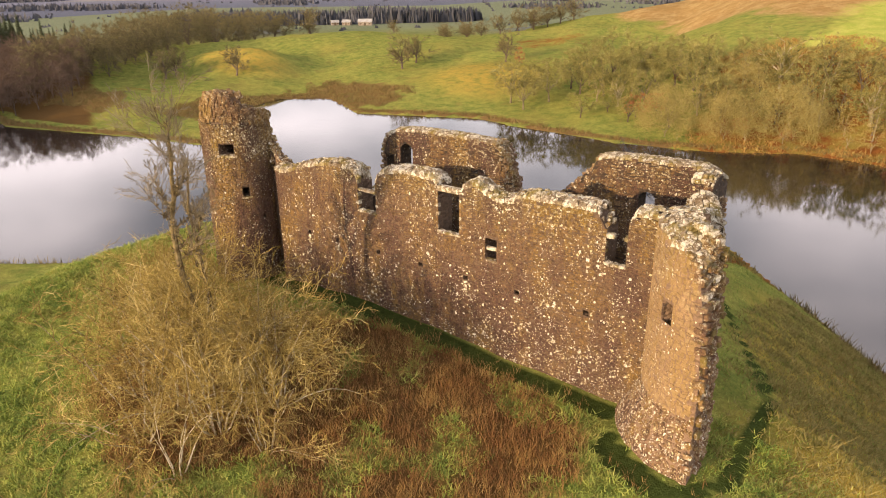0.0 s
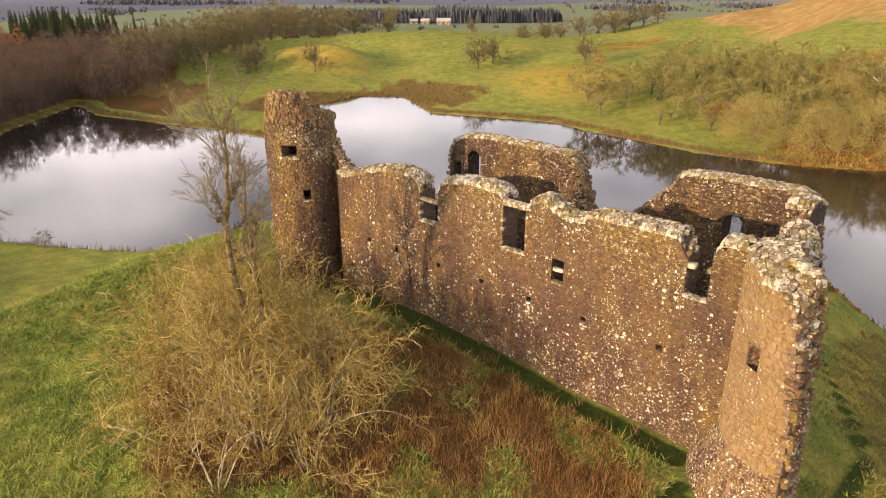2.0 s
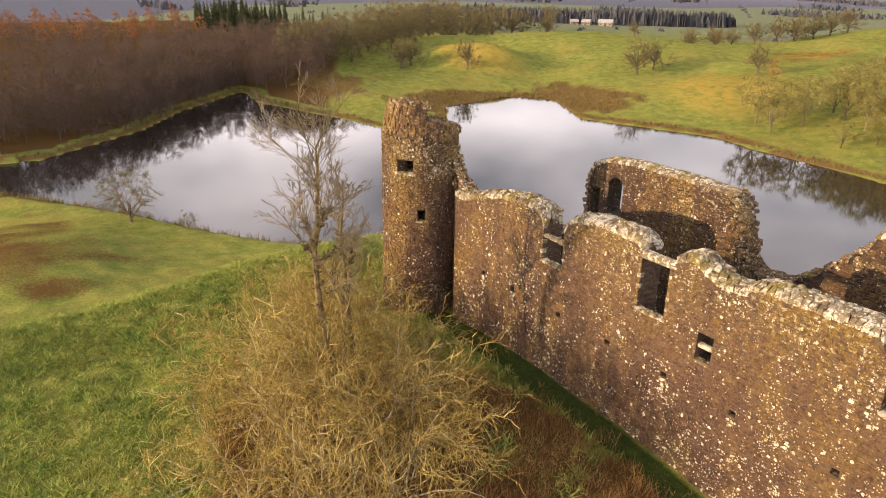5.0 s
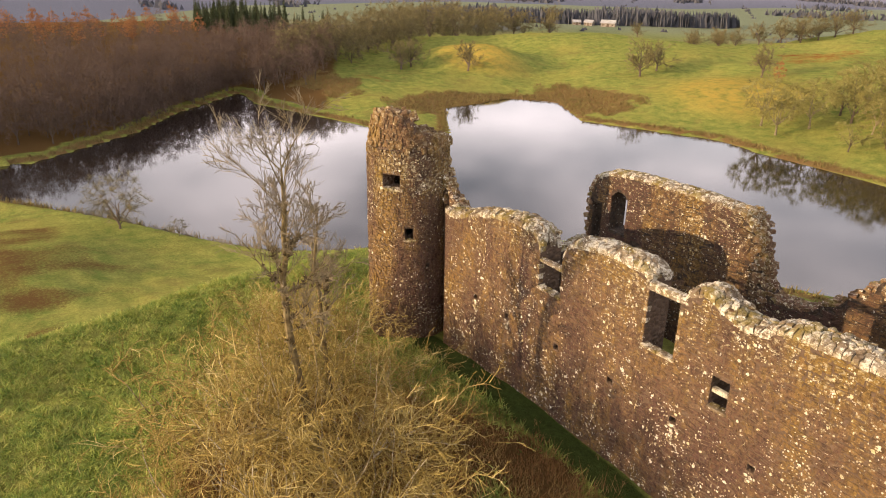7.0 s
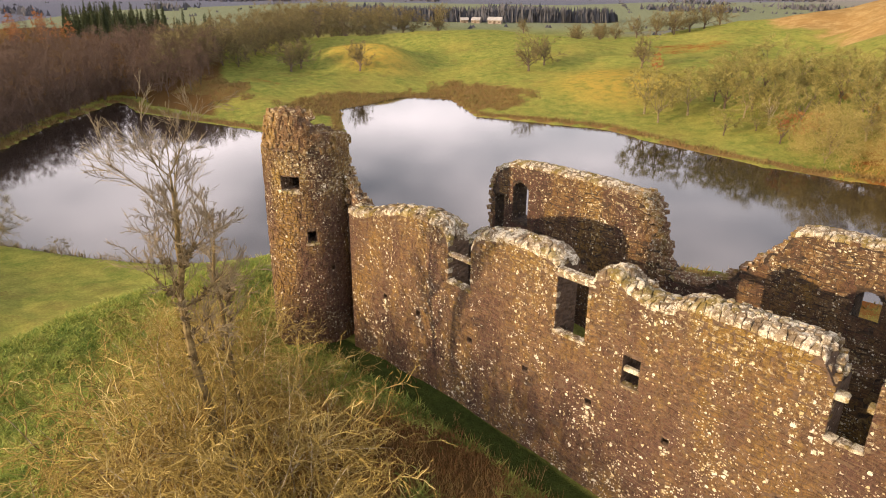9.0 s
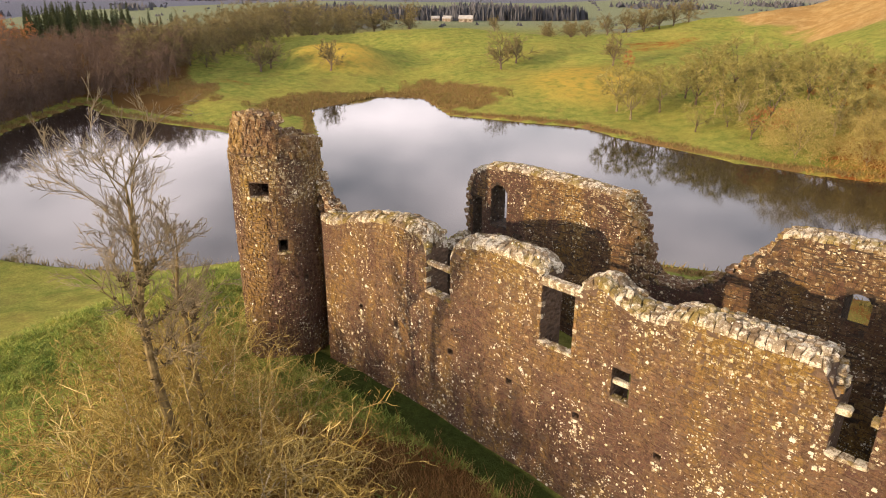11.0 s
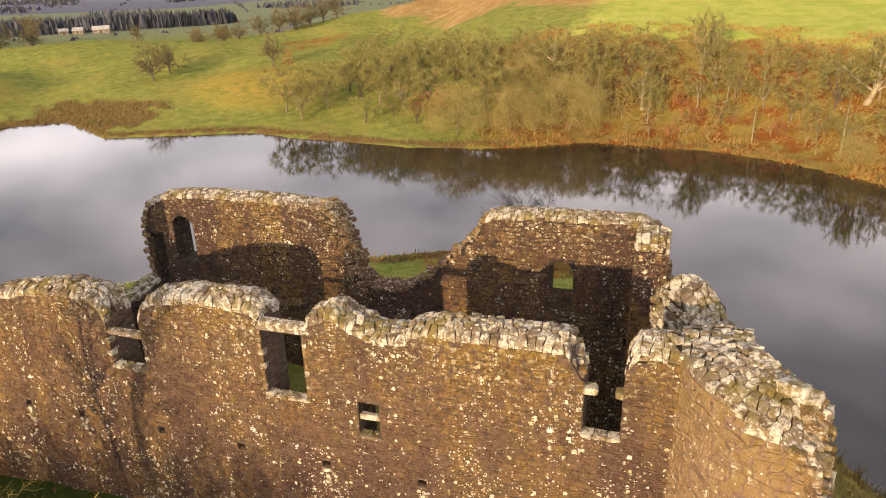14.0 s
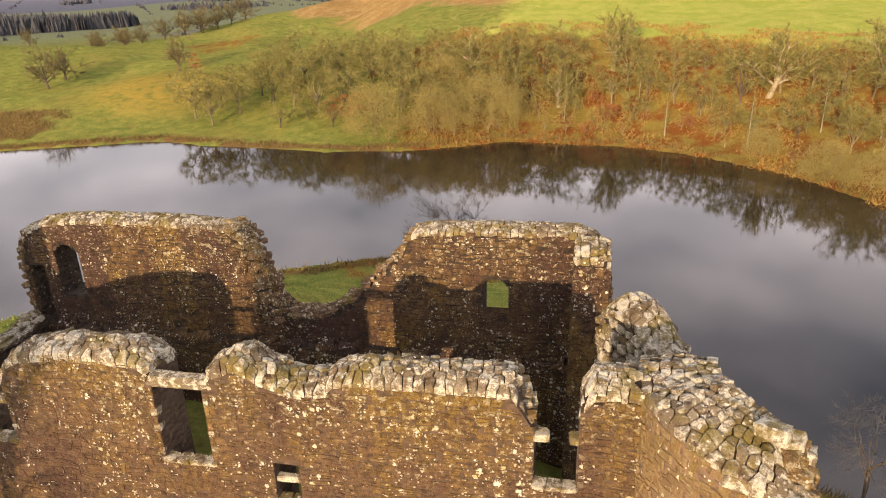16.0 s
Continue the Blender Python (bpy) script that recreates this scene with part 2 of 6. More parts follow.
def ground_material():
    """Winter pasture, rusty rough grass, reeds, bracken slopes and far fields tinted with haze."""
    m, t, b = tree_of("winter_grass")
    g, pos = world_pos(t)
    n1 = n_noise(t, pos, 0.045, 5.0, 0.6)
    n2 = n_noise(t, pos, 0.35, 5.0, 0.6)
    n3 = n_noise(t, pos, 2.6, 5.0, 0.7)
    n4 = n_noise(t, pos, 11.0, 3.0, 0.7)
    col = n_mix(t, n_range(t, n2, 0.35, 0.65), (0.180, 0.222, 0.052), (0.325, 0.332, 0.085))
    col = n_mix(t, n_range(t, n1, 0.47, 0.66, 0.0, 0.5), col, (0.38, 0.32, 0.085))

    n5 = n_noise(t, pos, 0.16, 6.0, 0.65)
    col = n_mix(t, n_range(t, n5, 0.54, 0.66, 0.0, 0.55), col, (0.22, 0.185, 0.060))

    def zone(key):
        a = t.nodes.new("ShaderNodeAttribute")
        a.attribute_name = key
        return a.outputs["Fac"]

    def edged(key, amount=0.5):
        f = n_math(t, "ADD", zone(key), n_math(t, "MULTIPLY", n_math(t, "SUBTRACT", n2, 0.5), amount))
        return n_range(t, n_math(t, "ADD", f, n_math(t, "MULTIPLY", n_math(t, "SUBTRACT", n3, 0.5), amount)), 0.35, 0.65)

    rust = n_mix(t, n_range(t, n3, 0.3, 0.7), (0.105, 0.058, 0.024), (0.20, 0.125, 0.048))
    col = n_mix(t, edged("rust"), col, rust)
    tan = n_mix(t, n_range(t, n3, 0.3, 0.7), (0.16, 0.095, 0.038), (0.30, 0.205, 0.085))
    col = n_mix(t, edged("reed"), col, tan)
    brk = n_mix(t, n_range(t, n5, 0.42, 0.58), (0.32, 0.25, 0.065), (0.27, 0.108, 0.032))
    col = n_mix(t, edged("bracken", 0.9), col, brk)
    moor_col = n_mix(t, n_range(t, n5, 0.40, 0.60), (0.38, 0.24, 0.095), (0.49, 0.345, 0.15))
    col = n_mix(t, n_range(t, n_math(t, "ADD", zone("moor"), n_math(t, "MULTIPLY", n_math(t, "SUBTRACT", n5, 0.5), 1.2)), 0.25, 0.75), col, n_mix(t, n_range(t, n2, 0.4, 0.7, 0.0, 0.6), moor_col, (0.30, 0.19, 0.07)))
    col = n_mix(t, n_math(t, "MULTIPLY", zone("gold"), n_range(t, n2, 0.25, 0.6)), col, n_mix(t, n_range(t, n3, 0.3, 0.7), (0.40, 0.28, 0.056), (0.56, 0.40, 0.09)))
    col = n_mix(t, edged("lush", 0.5), col, n_mix(t, n_range(t, n5, 0.4, 0.6), (0.38, 0.44, 0.085), (0.50, 0.50, 0.12)))
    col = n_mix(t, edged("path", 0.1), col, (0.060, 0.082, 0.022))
    # far field patches, with distance haze put into their pale blue-grey colours
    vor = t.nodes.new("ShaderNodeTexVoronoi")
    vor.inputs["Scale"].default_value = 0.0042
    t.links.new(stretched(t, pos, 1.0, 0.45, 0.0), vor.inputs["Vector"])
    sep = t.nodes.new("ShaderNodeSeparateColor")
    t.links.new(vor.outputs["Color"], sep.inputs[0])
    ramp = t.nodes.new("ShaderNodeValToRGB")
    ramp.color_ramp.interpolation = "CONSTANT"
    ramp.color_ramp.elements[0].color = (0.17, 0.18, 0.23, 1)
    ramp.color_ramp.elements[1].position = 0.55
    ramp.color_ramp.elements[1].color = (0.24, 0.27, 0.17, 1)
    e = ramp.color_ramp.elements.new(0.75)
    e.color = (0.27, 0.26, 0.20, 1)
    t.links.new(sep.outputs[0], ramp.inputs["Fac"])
    # violet-grey haze painted over the most distant ground
    col = n_mix(t, zone("far"), col, n_mix(t, n_math(t, "MULTIPLY", zone("haze"), 0.8), ramp.outputs["Color"], (0.35, 0.34, 0.42)))
    col = n_mix(t, n_range(t, n3, 0.42, 0.66, 0.0, 0.7), col, n_mix(t, 1.0, col, (0.58, 0.60, 0.58), "MULTIPLY"))
    col = n_mix(t, n_range(t, n3, 0.42, 0.28, 0.0, 0.5), col, n_mix(t, 1.0, col, (1.5, 1.4, 1.3), "MULTIPLY"))
    dark = n_mix(t, 1.0, col, (0.62, 0.62, 0.6), "MULTIPLY")
    col = n_mix(t, n_range(t, n4, 0.35, 0.7, 0.0, 0.8), col, dark)
    t.links.new(col, b.inputs["Base Color"])
    b.inputs["Roughness"].default_value = 0.95
    b.inputs["Specular IOR Level"].default_value = 0.0
    n_bump(t, b, n_math(t, "ADD", n_math(t, "MULTIPLY", n4, 0.5), n3), 0.7, 0.25)
    return m


def water_material():
    m, t, b = tree_of("loch_water")
    g, pos = world_pos(t)
    b.inputs["Base Color"].default_value = (0.018, 0.014, 0.012, 1)
    b.inputs["Roughness"].default_value = 0.045
    b.inputs["IOR"].default_value = 1.53
    n = n_noise(t, stretched(t, pos, 1.0, 1.6, 1.0), 1.1, 3.0)
    n_bump(t, b, n, 0.05, 0.05)
    return m


def bark_material(name, a, c, scale=4.0, rough=0.9):
    m, t, b = tree_of(name)
    g, pos = world_pos(t)
    n = n_noise(t, pos, scale, 4.0, 0.65)
    rnd = t.nodes.new("ShaderNodeObjectInfo").outputs["Random"]
    f = n_math(t, "ADD", n_range(t, n, 0.35, 0.65), n_math(t, "MULTIPLY", n_math(t, "SUBTRACT", rnd, 0.5), 0.7))
    t.links.new(n_mix(t, n_range(t, f, 0.0, 1.0), a, c), b.inputs["Base Color"])
    b.inputs["Roughness"].default_value = rough
    b.inputs["Specular IOR Level"].default_value = 0.15
    return m


def blade_material(name, cols):
    """Leaf, twig or grass colours told apart piece by piece."""
    m, t, b = tree_of(name)
    g, pos = world_pos(t)
    ramp = t.nodes.new("ShaderNodeValToRGB")
    ramp.color_ramp.elements[0].color = (*cols[0], 1)
    ramp.color_ramp.elements[1].color = (*cols[-1], 1)
    for i, c in enumerate(cols[1:-1]):
        e = ramp.color_ramp.elements.new((i + 1) / (len(cols) - 1))
        e.color = (*c, 1)
    n = n_noise(t, pos, 0.35, 5.0, 0.7)
    f = n_math(t, "ADD", n_math(t, "MULTIPLY", g.outputs["Random Per Island"], 0.5), n_range(t, n, 0.33, 0.67, 0.0, 0.5))
    t.links.new(f, ramp.inputs["Fac"])
    t.links.new(ramp.outputs["Color"], b.inputs["Base Color"])
    b.inputs["Roughness"].default_value = 0.85
    b.inputs["Specular IOR Level"].default_value = 0.15
    return m


M_FACE = stone_material("sandstone_facing", 0.0, 0.36, 0.65, vary=0.50, tone=1.05, stain=0.88, tint=(0.98, 1.0, 1.04))
M_FACE_CLEAN = stone_material("sandstone_ashlar", 0.0, 0.16, 0.45, tone=2.15, stain=0.16, vary=0.35, warm=(0.36, 0.24, 0.075), tint=(0.95, 1.09, 1.05))
M_FACE_REAR = stone_material("sandstone_inner_face", 0.0, 0.42, 0.55, tone=0.9)
M_FACE_ONE = stone_material("sandstone_block", 0.0, 0.42, 0.65, joined=False, vary=0.50, tone=1.05, stain=0.88, tint=(0.98, 1.0, 1.04))
M_PLINTH = stone_material("lichened_plinth", 0.0, 0.95, 0.5, tone=1.2)
M_CROWN = stone_material("brown_crown_stone", 0.08, 0.35, 0.6, joined=False, tone=1.5, stain=0.55)
M_CAP = cap_material("lichened_cap_stone", False, 1.1)
M_CAP_J = cap_material("lichened_rubble", True, 0.98)
M_FRAGMENT = cap_material("mossy_fragment_rubble", True, 0.95)
M_CROWN_J = stone_material("brown_crown_rubble", 0.0, 0.22, 0.6, joined=True, tone=1.35, stain=0.6)
M_RUBBLE = stone_material("broken_rubble", 0.12, 0.45, 0.6, joined=True, tone=1.45, stain=0.55)
M_PALE_CRUST = cap_material("pale_crust", True, 1.25)
M_DRESSED = cap_material("pale_dressed_stone", False, 1.1)
M_BARK = bark_material("olive_bark", (0.10, 0.085, 0.05), (0.30, 0.25, 0.15))
M_BARK_DARK = bark_material("dark_bark", (0.08, 0.062, 0.045), (0.16, 0.125, 0.095))
M_BARK_PALE = bark_material("pale_bark", (0.20, 0.165, 0.10), (0.42, 0.36, 0.25), 1.5)
M_BARK_THORN = bark_material("thorn_bark", (0.20, 0.14, 0.045), (0.46, 0.37, 0.16), 2.0)
M_BARK_ASH = bark_material("ash_bark", (0.075, 0.056, 0.026), (0.36, 0.30, 0.19), 2.2)
M_BARK_SPUR = bark_material("spur_bark", (0.085, 0.062, 0.026), (0.24, 0.19, 0.095), 3.0)
M_BARK_LICHEN = bark_material("lichened_thorn_bark", (0.10, 0.072, 0.030), (0.52, 0.46, 0.33), 3.2)
M_TWIG_OAK = blade_material("oak_twigs", [(0.068, 0.060, 0.023), (0.195, 0.178, 0.056), (0.44, 0.395, 0.145)])
M_TWIG_EDGE = blade_material("dark_oak_twigs", [(0.065, 0.055, 0.030), (0.150, 0.128, 0.062), (0.29, 0.245, 0.11)])
M_TWIG_ASH = blade_material("ash_twigs", [(0.12, 0.092, 0.055), (0.21, 0.17, 0.105), (0.34, 0.29, 0.19)])
M_TWIG_DARK = blade_material("alder_twigs", [(0.075, 0.050, 0.040), (0.112, 0.078, 0.060), (0.160, 0.115, 0.080)])
# blue-grey distance haze put into the twig colour; birch_sapling shares it
M_TWIG_FAR = blade_material("haze_grey_twigs", [(0.060, 0.064, 0.078), (0.078, 0.082, 0.096), (0.10, 0.10, 0.112)])
M_TWIG_RED = blade_material("larch_twigs", [(0.20, 0.085, 0.035), (0.30, 0.135, 0.052), (0.36, 0.19, 0.08)])
M_TWIG_WILLOW = blade_material("willow_twigs", [(0.19, 0.15, 0.05), (0.29, 0.24, 0.08), (0.41, 0.34, 0.125)])
M_TWIG_GOLD = blade_material("birch_twigs", [(0.20, 0.145, 0.045), (0.30, 0.235, 0.075), (0.42, 0.34, 0.125)])
M_TWIG_THORN = blade_material("thicket_twigs", [(0.050, 0.034, 0.010), (0.19, 0.135, 0.033), (0.40, 0.305, 0.092), (0.70, 0.60, 0.29)])
M_NEEDLE = blade_material("spruce_needles", [(0.030, 0.042, 0.020), (0.050, 0.064, 0.028), (0.072, 0.084, 0.036)])
M_BLADE = blade_material("green_grass", [(0.060, 0.115, 0.024), (0.175, 0.245, 0.048), (0.34, 0.37, 0.085), (0.56, 0.49, 0.155)])
M_BLADE_TUFT = blade_material("tuft_grass", [(0.09, 0.13, 0.03), (0.21, 0.23, 0.06), (0.36, 0.31, 0.11)])
M_BLADE_BANK = blade_material("bank_grass", [(0.125, 0.125, 0.038), (0.25, 0.21, 0.066), (0.39, 0.30, 0.11)])
M_BLADE_GOLD = blade_material("straw_grass", [(0.26, 0.17, 0.05), (0.40, 0.28, 0.09)])
M_BLADE_RUST = blade_material("rusty_grass", [(0.105, 0.046, 0.019), (0.20, 0.100, 0.038), (0.29, 0.185, 0.064), (0.42, 0.32, 0.13)])
M_BLADE_REED = blade_material("reed_tussock", [(0.14, 0.095, 0.035), (0.20, 0.15, 0.055), (0.13, 0.13, 0.04)])
M_BLADE_BRACKEN = blade_material("dead_bracken", [(0.24, 0.095, 0.030), (0.32, 0.20, 0.060), (0.38, 0.30, 0.095)])
M_CORE = core_material("rubble_core", 0.62)
M_CORE_MID = core_material("tower_core", 1.2, 0.4)
M_CORE_PALE = core_material("ashlar_bed", 2.1, 0.0)
M_MORTAR = bark_material("dark_mortar", (0.030, 0.022, 0.015), (0.085, 0.062, 0.036), 5.0)
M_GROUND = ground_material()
M_WATER = water_material()

# ---------------------------------------------------------------- helpers for meshes


def mesh_of(name, verts, faces, mat, smooth=False):
    me = bpy.data.meshes.new(name)
    me.from_pydata([tuple(v) for v in verts], [], faces)
    if mat:
        me.materials.append(mat)
    if smooth:
        me.polygons.foreach_set("use_smooth", [True] * len(me.polygons))
    me.update()
    return me


def part_mesh(name, verts, faces, mat, parent, label="", smooth=False):
    ob = new(name, mesh_of(name, verts, faces, mat, smooth))
    ob.parent = parent
    if label:
        tagged(ob, label)
    return ob


def smooth01(a, b, x):
    s = np.clip((x - a) / (b - a), 0.0, 1.0)
    return s * s * (3 - 2 * s)


def wave_noise(x, y, size, seed):
    """Cheap smooth noise on arrays, about -1 to 1."""
    r = np.random.RandomState(seed)
    out = np.zeros_like(x)
    for k in range(7):
        a = r.uniform(0, 2 * math.pi)
        w = 2 * math.pi / (size * r.uniform(0.6, 1.7))
        out += np.sin((x * math.cos(a) + y * math.sin(a)) * w + r.uniform(0, 6.28)) * r.uniform(0.5, 1.0)
    return out / 3.2


# ---------------------------------------------------------------- the land and the loch
LOCH = [(-185, -70), (-150, -32), (-134, -21), (-102, -1), (-88, 8), (-76, 17), (-66, 33), (-48, 58), (-24, 78), (-8, 86), (9, 89),
        (23, 73), (37, 57), (47, 40), (62, 28), (100, 10), (170, -10), (170, 60), (108, 92), (83, 121), (70, 142), (54, 155), (39, 163),
        (6, 166), (-16, 154), (-39, 150), (-76, 153), (-90, 156), (-108, 149), (-130, 140), (-144, 148), (-158, 155), (-172, 145),
        (-168, 114), (-137, 94), (-134, 82), (-162, 76), (-209, 61), (-232, 64), (-205, 33), (-184, 17), (-163, -12), (-170, -40)]


def shore_distance(x, y):
    """Metres from the shoreline, positive on land."""
    best = np.full(x.shape, 1e9)
    inside = np.zeros(x.shape, bool)
    n = len(LOCH)
    for i in range(n):
        (ax, ay), (bx, by) = LOCH[i], LOCH[(i + 1) % n]
        dx, dy = bx - ax, by - ay
        k = np.clip(((x - ax) * dx + (y - ay) * dy) / (dx * dx + dy * dy), 0, 1)
        best = np.minimum(best, np.hypot(x - ax - k * dx, y - ay - k * dy))
        if ay != by:
            cross = ((ay > y) != (by > y)) & (x < dx * (y - ay) / (by - ay) + ax)
            inside ^= cross
    return np.where(inside, -best, best)


def bump(x, y, cx, cy, rx, ry, h, turn=0.0):
    c, s = math.cos(turn), math.sin(turn)
    u, v = (x - cx) * c + (y - cy) * s, -(x - cx) * s + (y - cy) * c
    return h * np.exp(-(u / rx) ** 2 - (v / ry) ** 2)


def near_side(x, y):
    """1 on the castle's side of the loch, 0 across it."""
    return smooth01(-6, 6, -(y - 40 - 0.46 * x + np.where(x > 60, (x - 60) * 0.9, 0) - np.where(x < -60, 0.35 * (x + 60) * 0, 0)) + 20) * smooth01(-175, -150, x - 0.6 * y)


def land_height(x, y):
    d = shore_distance(x, y)
    wob = wave_noise(x, y, 26, 3) * 0.5 + wave_noise(x, y, 9, 5) * 0.16 + wave_noise(x, y, 3.4, 7) * 0.12 * (np.hypot(x, y + 10) < 70)
    # the castle mound
    dx = np.maximum(np.maximum(-20 - x, x - 27), 0)
    dy = np.maximum(np.maximum(-46 - y, y - 13), 0)
    off = np.hypot(dx * np.where(x > 0, 0.95, 1.0), dy * 0.86)
    mound = 23.9 - 1.6 * smooth01(2, 30, -y) - 0.5 * smooth01(0, 30, np.abs(x - 8))
    west = smooth01(-16, -26, x)
    mound = mound - 21.0 * ((1 - west) * smooth01(0, 62, off) ** 0.85 + west * (0.62 * smooth01(0, 19, off) + 0.38 * smooth01(12, 60, off)))
    mound = mound + 0.7 * np.exp(-((x + 19.5) / 3.5) ** 2) * smooth01(18, 4, y)
    mound = np.minimum(mound, np.maximum(d, 0) * 0.62 + 0.3)
    mound = mound + bump(x, y, -80, -26, 24, 18, 7.0)
    mound = np.where(y < -46, mound * 0 + np.maximum(mound, 6 + 10 * smooth01(-60, 40, x)), mound)
    # across the loch: pasture knolls, the wooded bank and the hill behind it
    rise = np.minimum(np.maximum(d, 0) * 0.10, 3.0 + np.maximum(d - 30, 0) * 0.02)
    far = rise + bump(x, y, -228, 168, 30, 20, 8.5, 0.5) + bump(x, y, -160, 235, 60, 40, 6.0, 0.4) + bump(x, y, -250, 236, 62, 26, 8.5, 0.75)
    far = far - bump(x, y, -196, 182, 15, 34, 3.2, 0.7) + bump(x, y, -118, 200, 24, 30, 3.0) + bump(x, y, -184, 160, 16, 6, 1.6, 0.75)
    bank = smooth01(-70, 20, x + 0.15 * (y - 160))
    far = far + bank * (16.5 * smooth01(4, 62, d) + 0.075 * np.clip(d - 45, 0, 260)) 
    hill2 = smooth01(-150, -40, x - 0.55 * (y - 180)) * (1 - bank)
    far = far + hill2 * (12.0 * smooth01(10, 110, d) + 0.045 * np.clip(d - 60, 0, 300))
    far = far + bump(x, y, -40, 420, 130, 130, 20.0) + bump(x, y, -150, 520, 160, 120, 12.0)
    roll = smooth01(12, 70, d) * smooth01(480, 380, np.hypot(x, y)) * (1 - bank)
    far = far + roll * (2.0 * wave_noise(x, y, 75, 27) + 1.1 * wave_noise(x, y, 30, 29) + 0.35 * wave_noise(x, y, 13, 35))
    # the pasture ends in a ridge, and the farm lies in the dip behind it
    beyond = 0.69 * -x + 0.72 * y
    far = far - (1 - bank) * smooth01(-20, -90, x - 0.25 * (y - 250)) * (9.0 * smooth01(352, 420, beyond) - 3.0 * smooth01(440, 520, beyond))
    wood = smooth01(-150, -250, x + 0.2 * y) * smooth01(190, 90, y)
    far = far + wood * (2.5 * smooth01(2, 30, d) + 0.02 * np.clip(d, 0, 120))
    dist = np.hypot(x, y)
    far = far - 40.0 * smooth01(430, 640, dist) * smooth01(0.0, -0.35, (x + 0.1 * y) / np.maximum(dist, 1)) - 40 * smooth01(900, 2000, dist)
    far = far + 330.0 * smooth01(2300, 4800, dist)
    z = np.where(near_side(x, y) > 0.5, mound, far)
    z = z + wob * smooth01(0, 12, d)
    return np.where(d < 0, np.maximum(d * 0.35, -3.0), np.maximum(z, 0.12 + 0.05 * np.minimum(d, 10)))


def height_at(x, y):
    return float(land_height(np.array([float(x)]), np.array([float(y)]))[0])


def axis(n, near, k, centre):
    u = np.linspace(-1, 1, n)
    return centre + near * np.sinh(k * u)


GX, GY = np.meshgrid(axis(520, 34.0, 5.5, -6.0), axis(520, 34.0, 5.5, 6.0), indexing="ij")
GZ = land_height(GX.ravel(), GY.ravel())
N_G = GX.shape[0]
idx = np.arange(N_G * N_G).reshape(N_G, N_G)
ground_faces = np.stack([idx[:-1, :-1].ravel(), idx[1:, :-1].ravel(), idx[1:, 1:].ravel(), idx[:-1, 1:].ravel()], 1)
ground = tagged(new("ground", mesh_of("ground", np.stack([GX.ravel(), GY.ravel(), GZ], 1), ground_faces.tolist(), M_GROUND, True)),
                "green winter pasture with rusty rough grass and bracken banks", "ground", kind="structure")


# the trodden path that curves round the gate tower to the back of the mound
TRAIL = [(19, 36), (22, 33), (24.6, 28.2), (28.7, 18.9), (31.6, 8.5), (32.0, 1.6), (32.2, -2.0), (30.5, -6.5)]


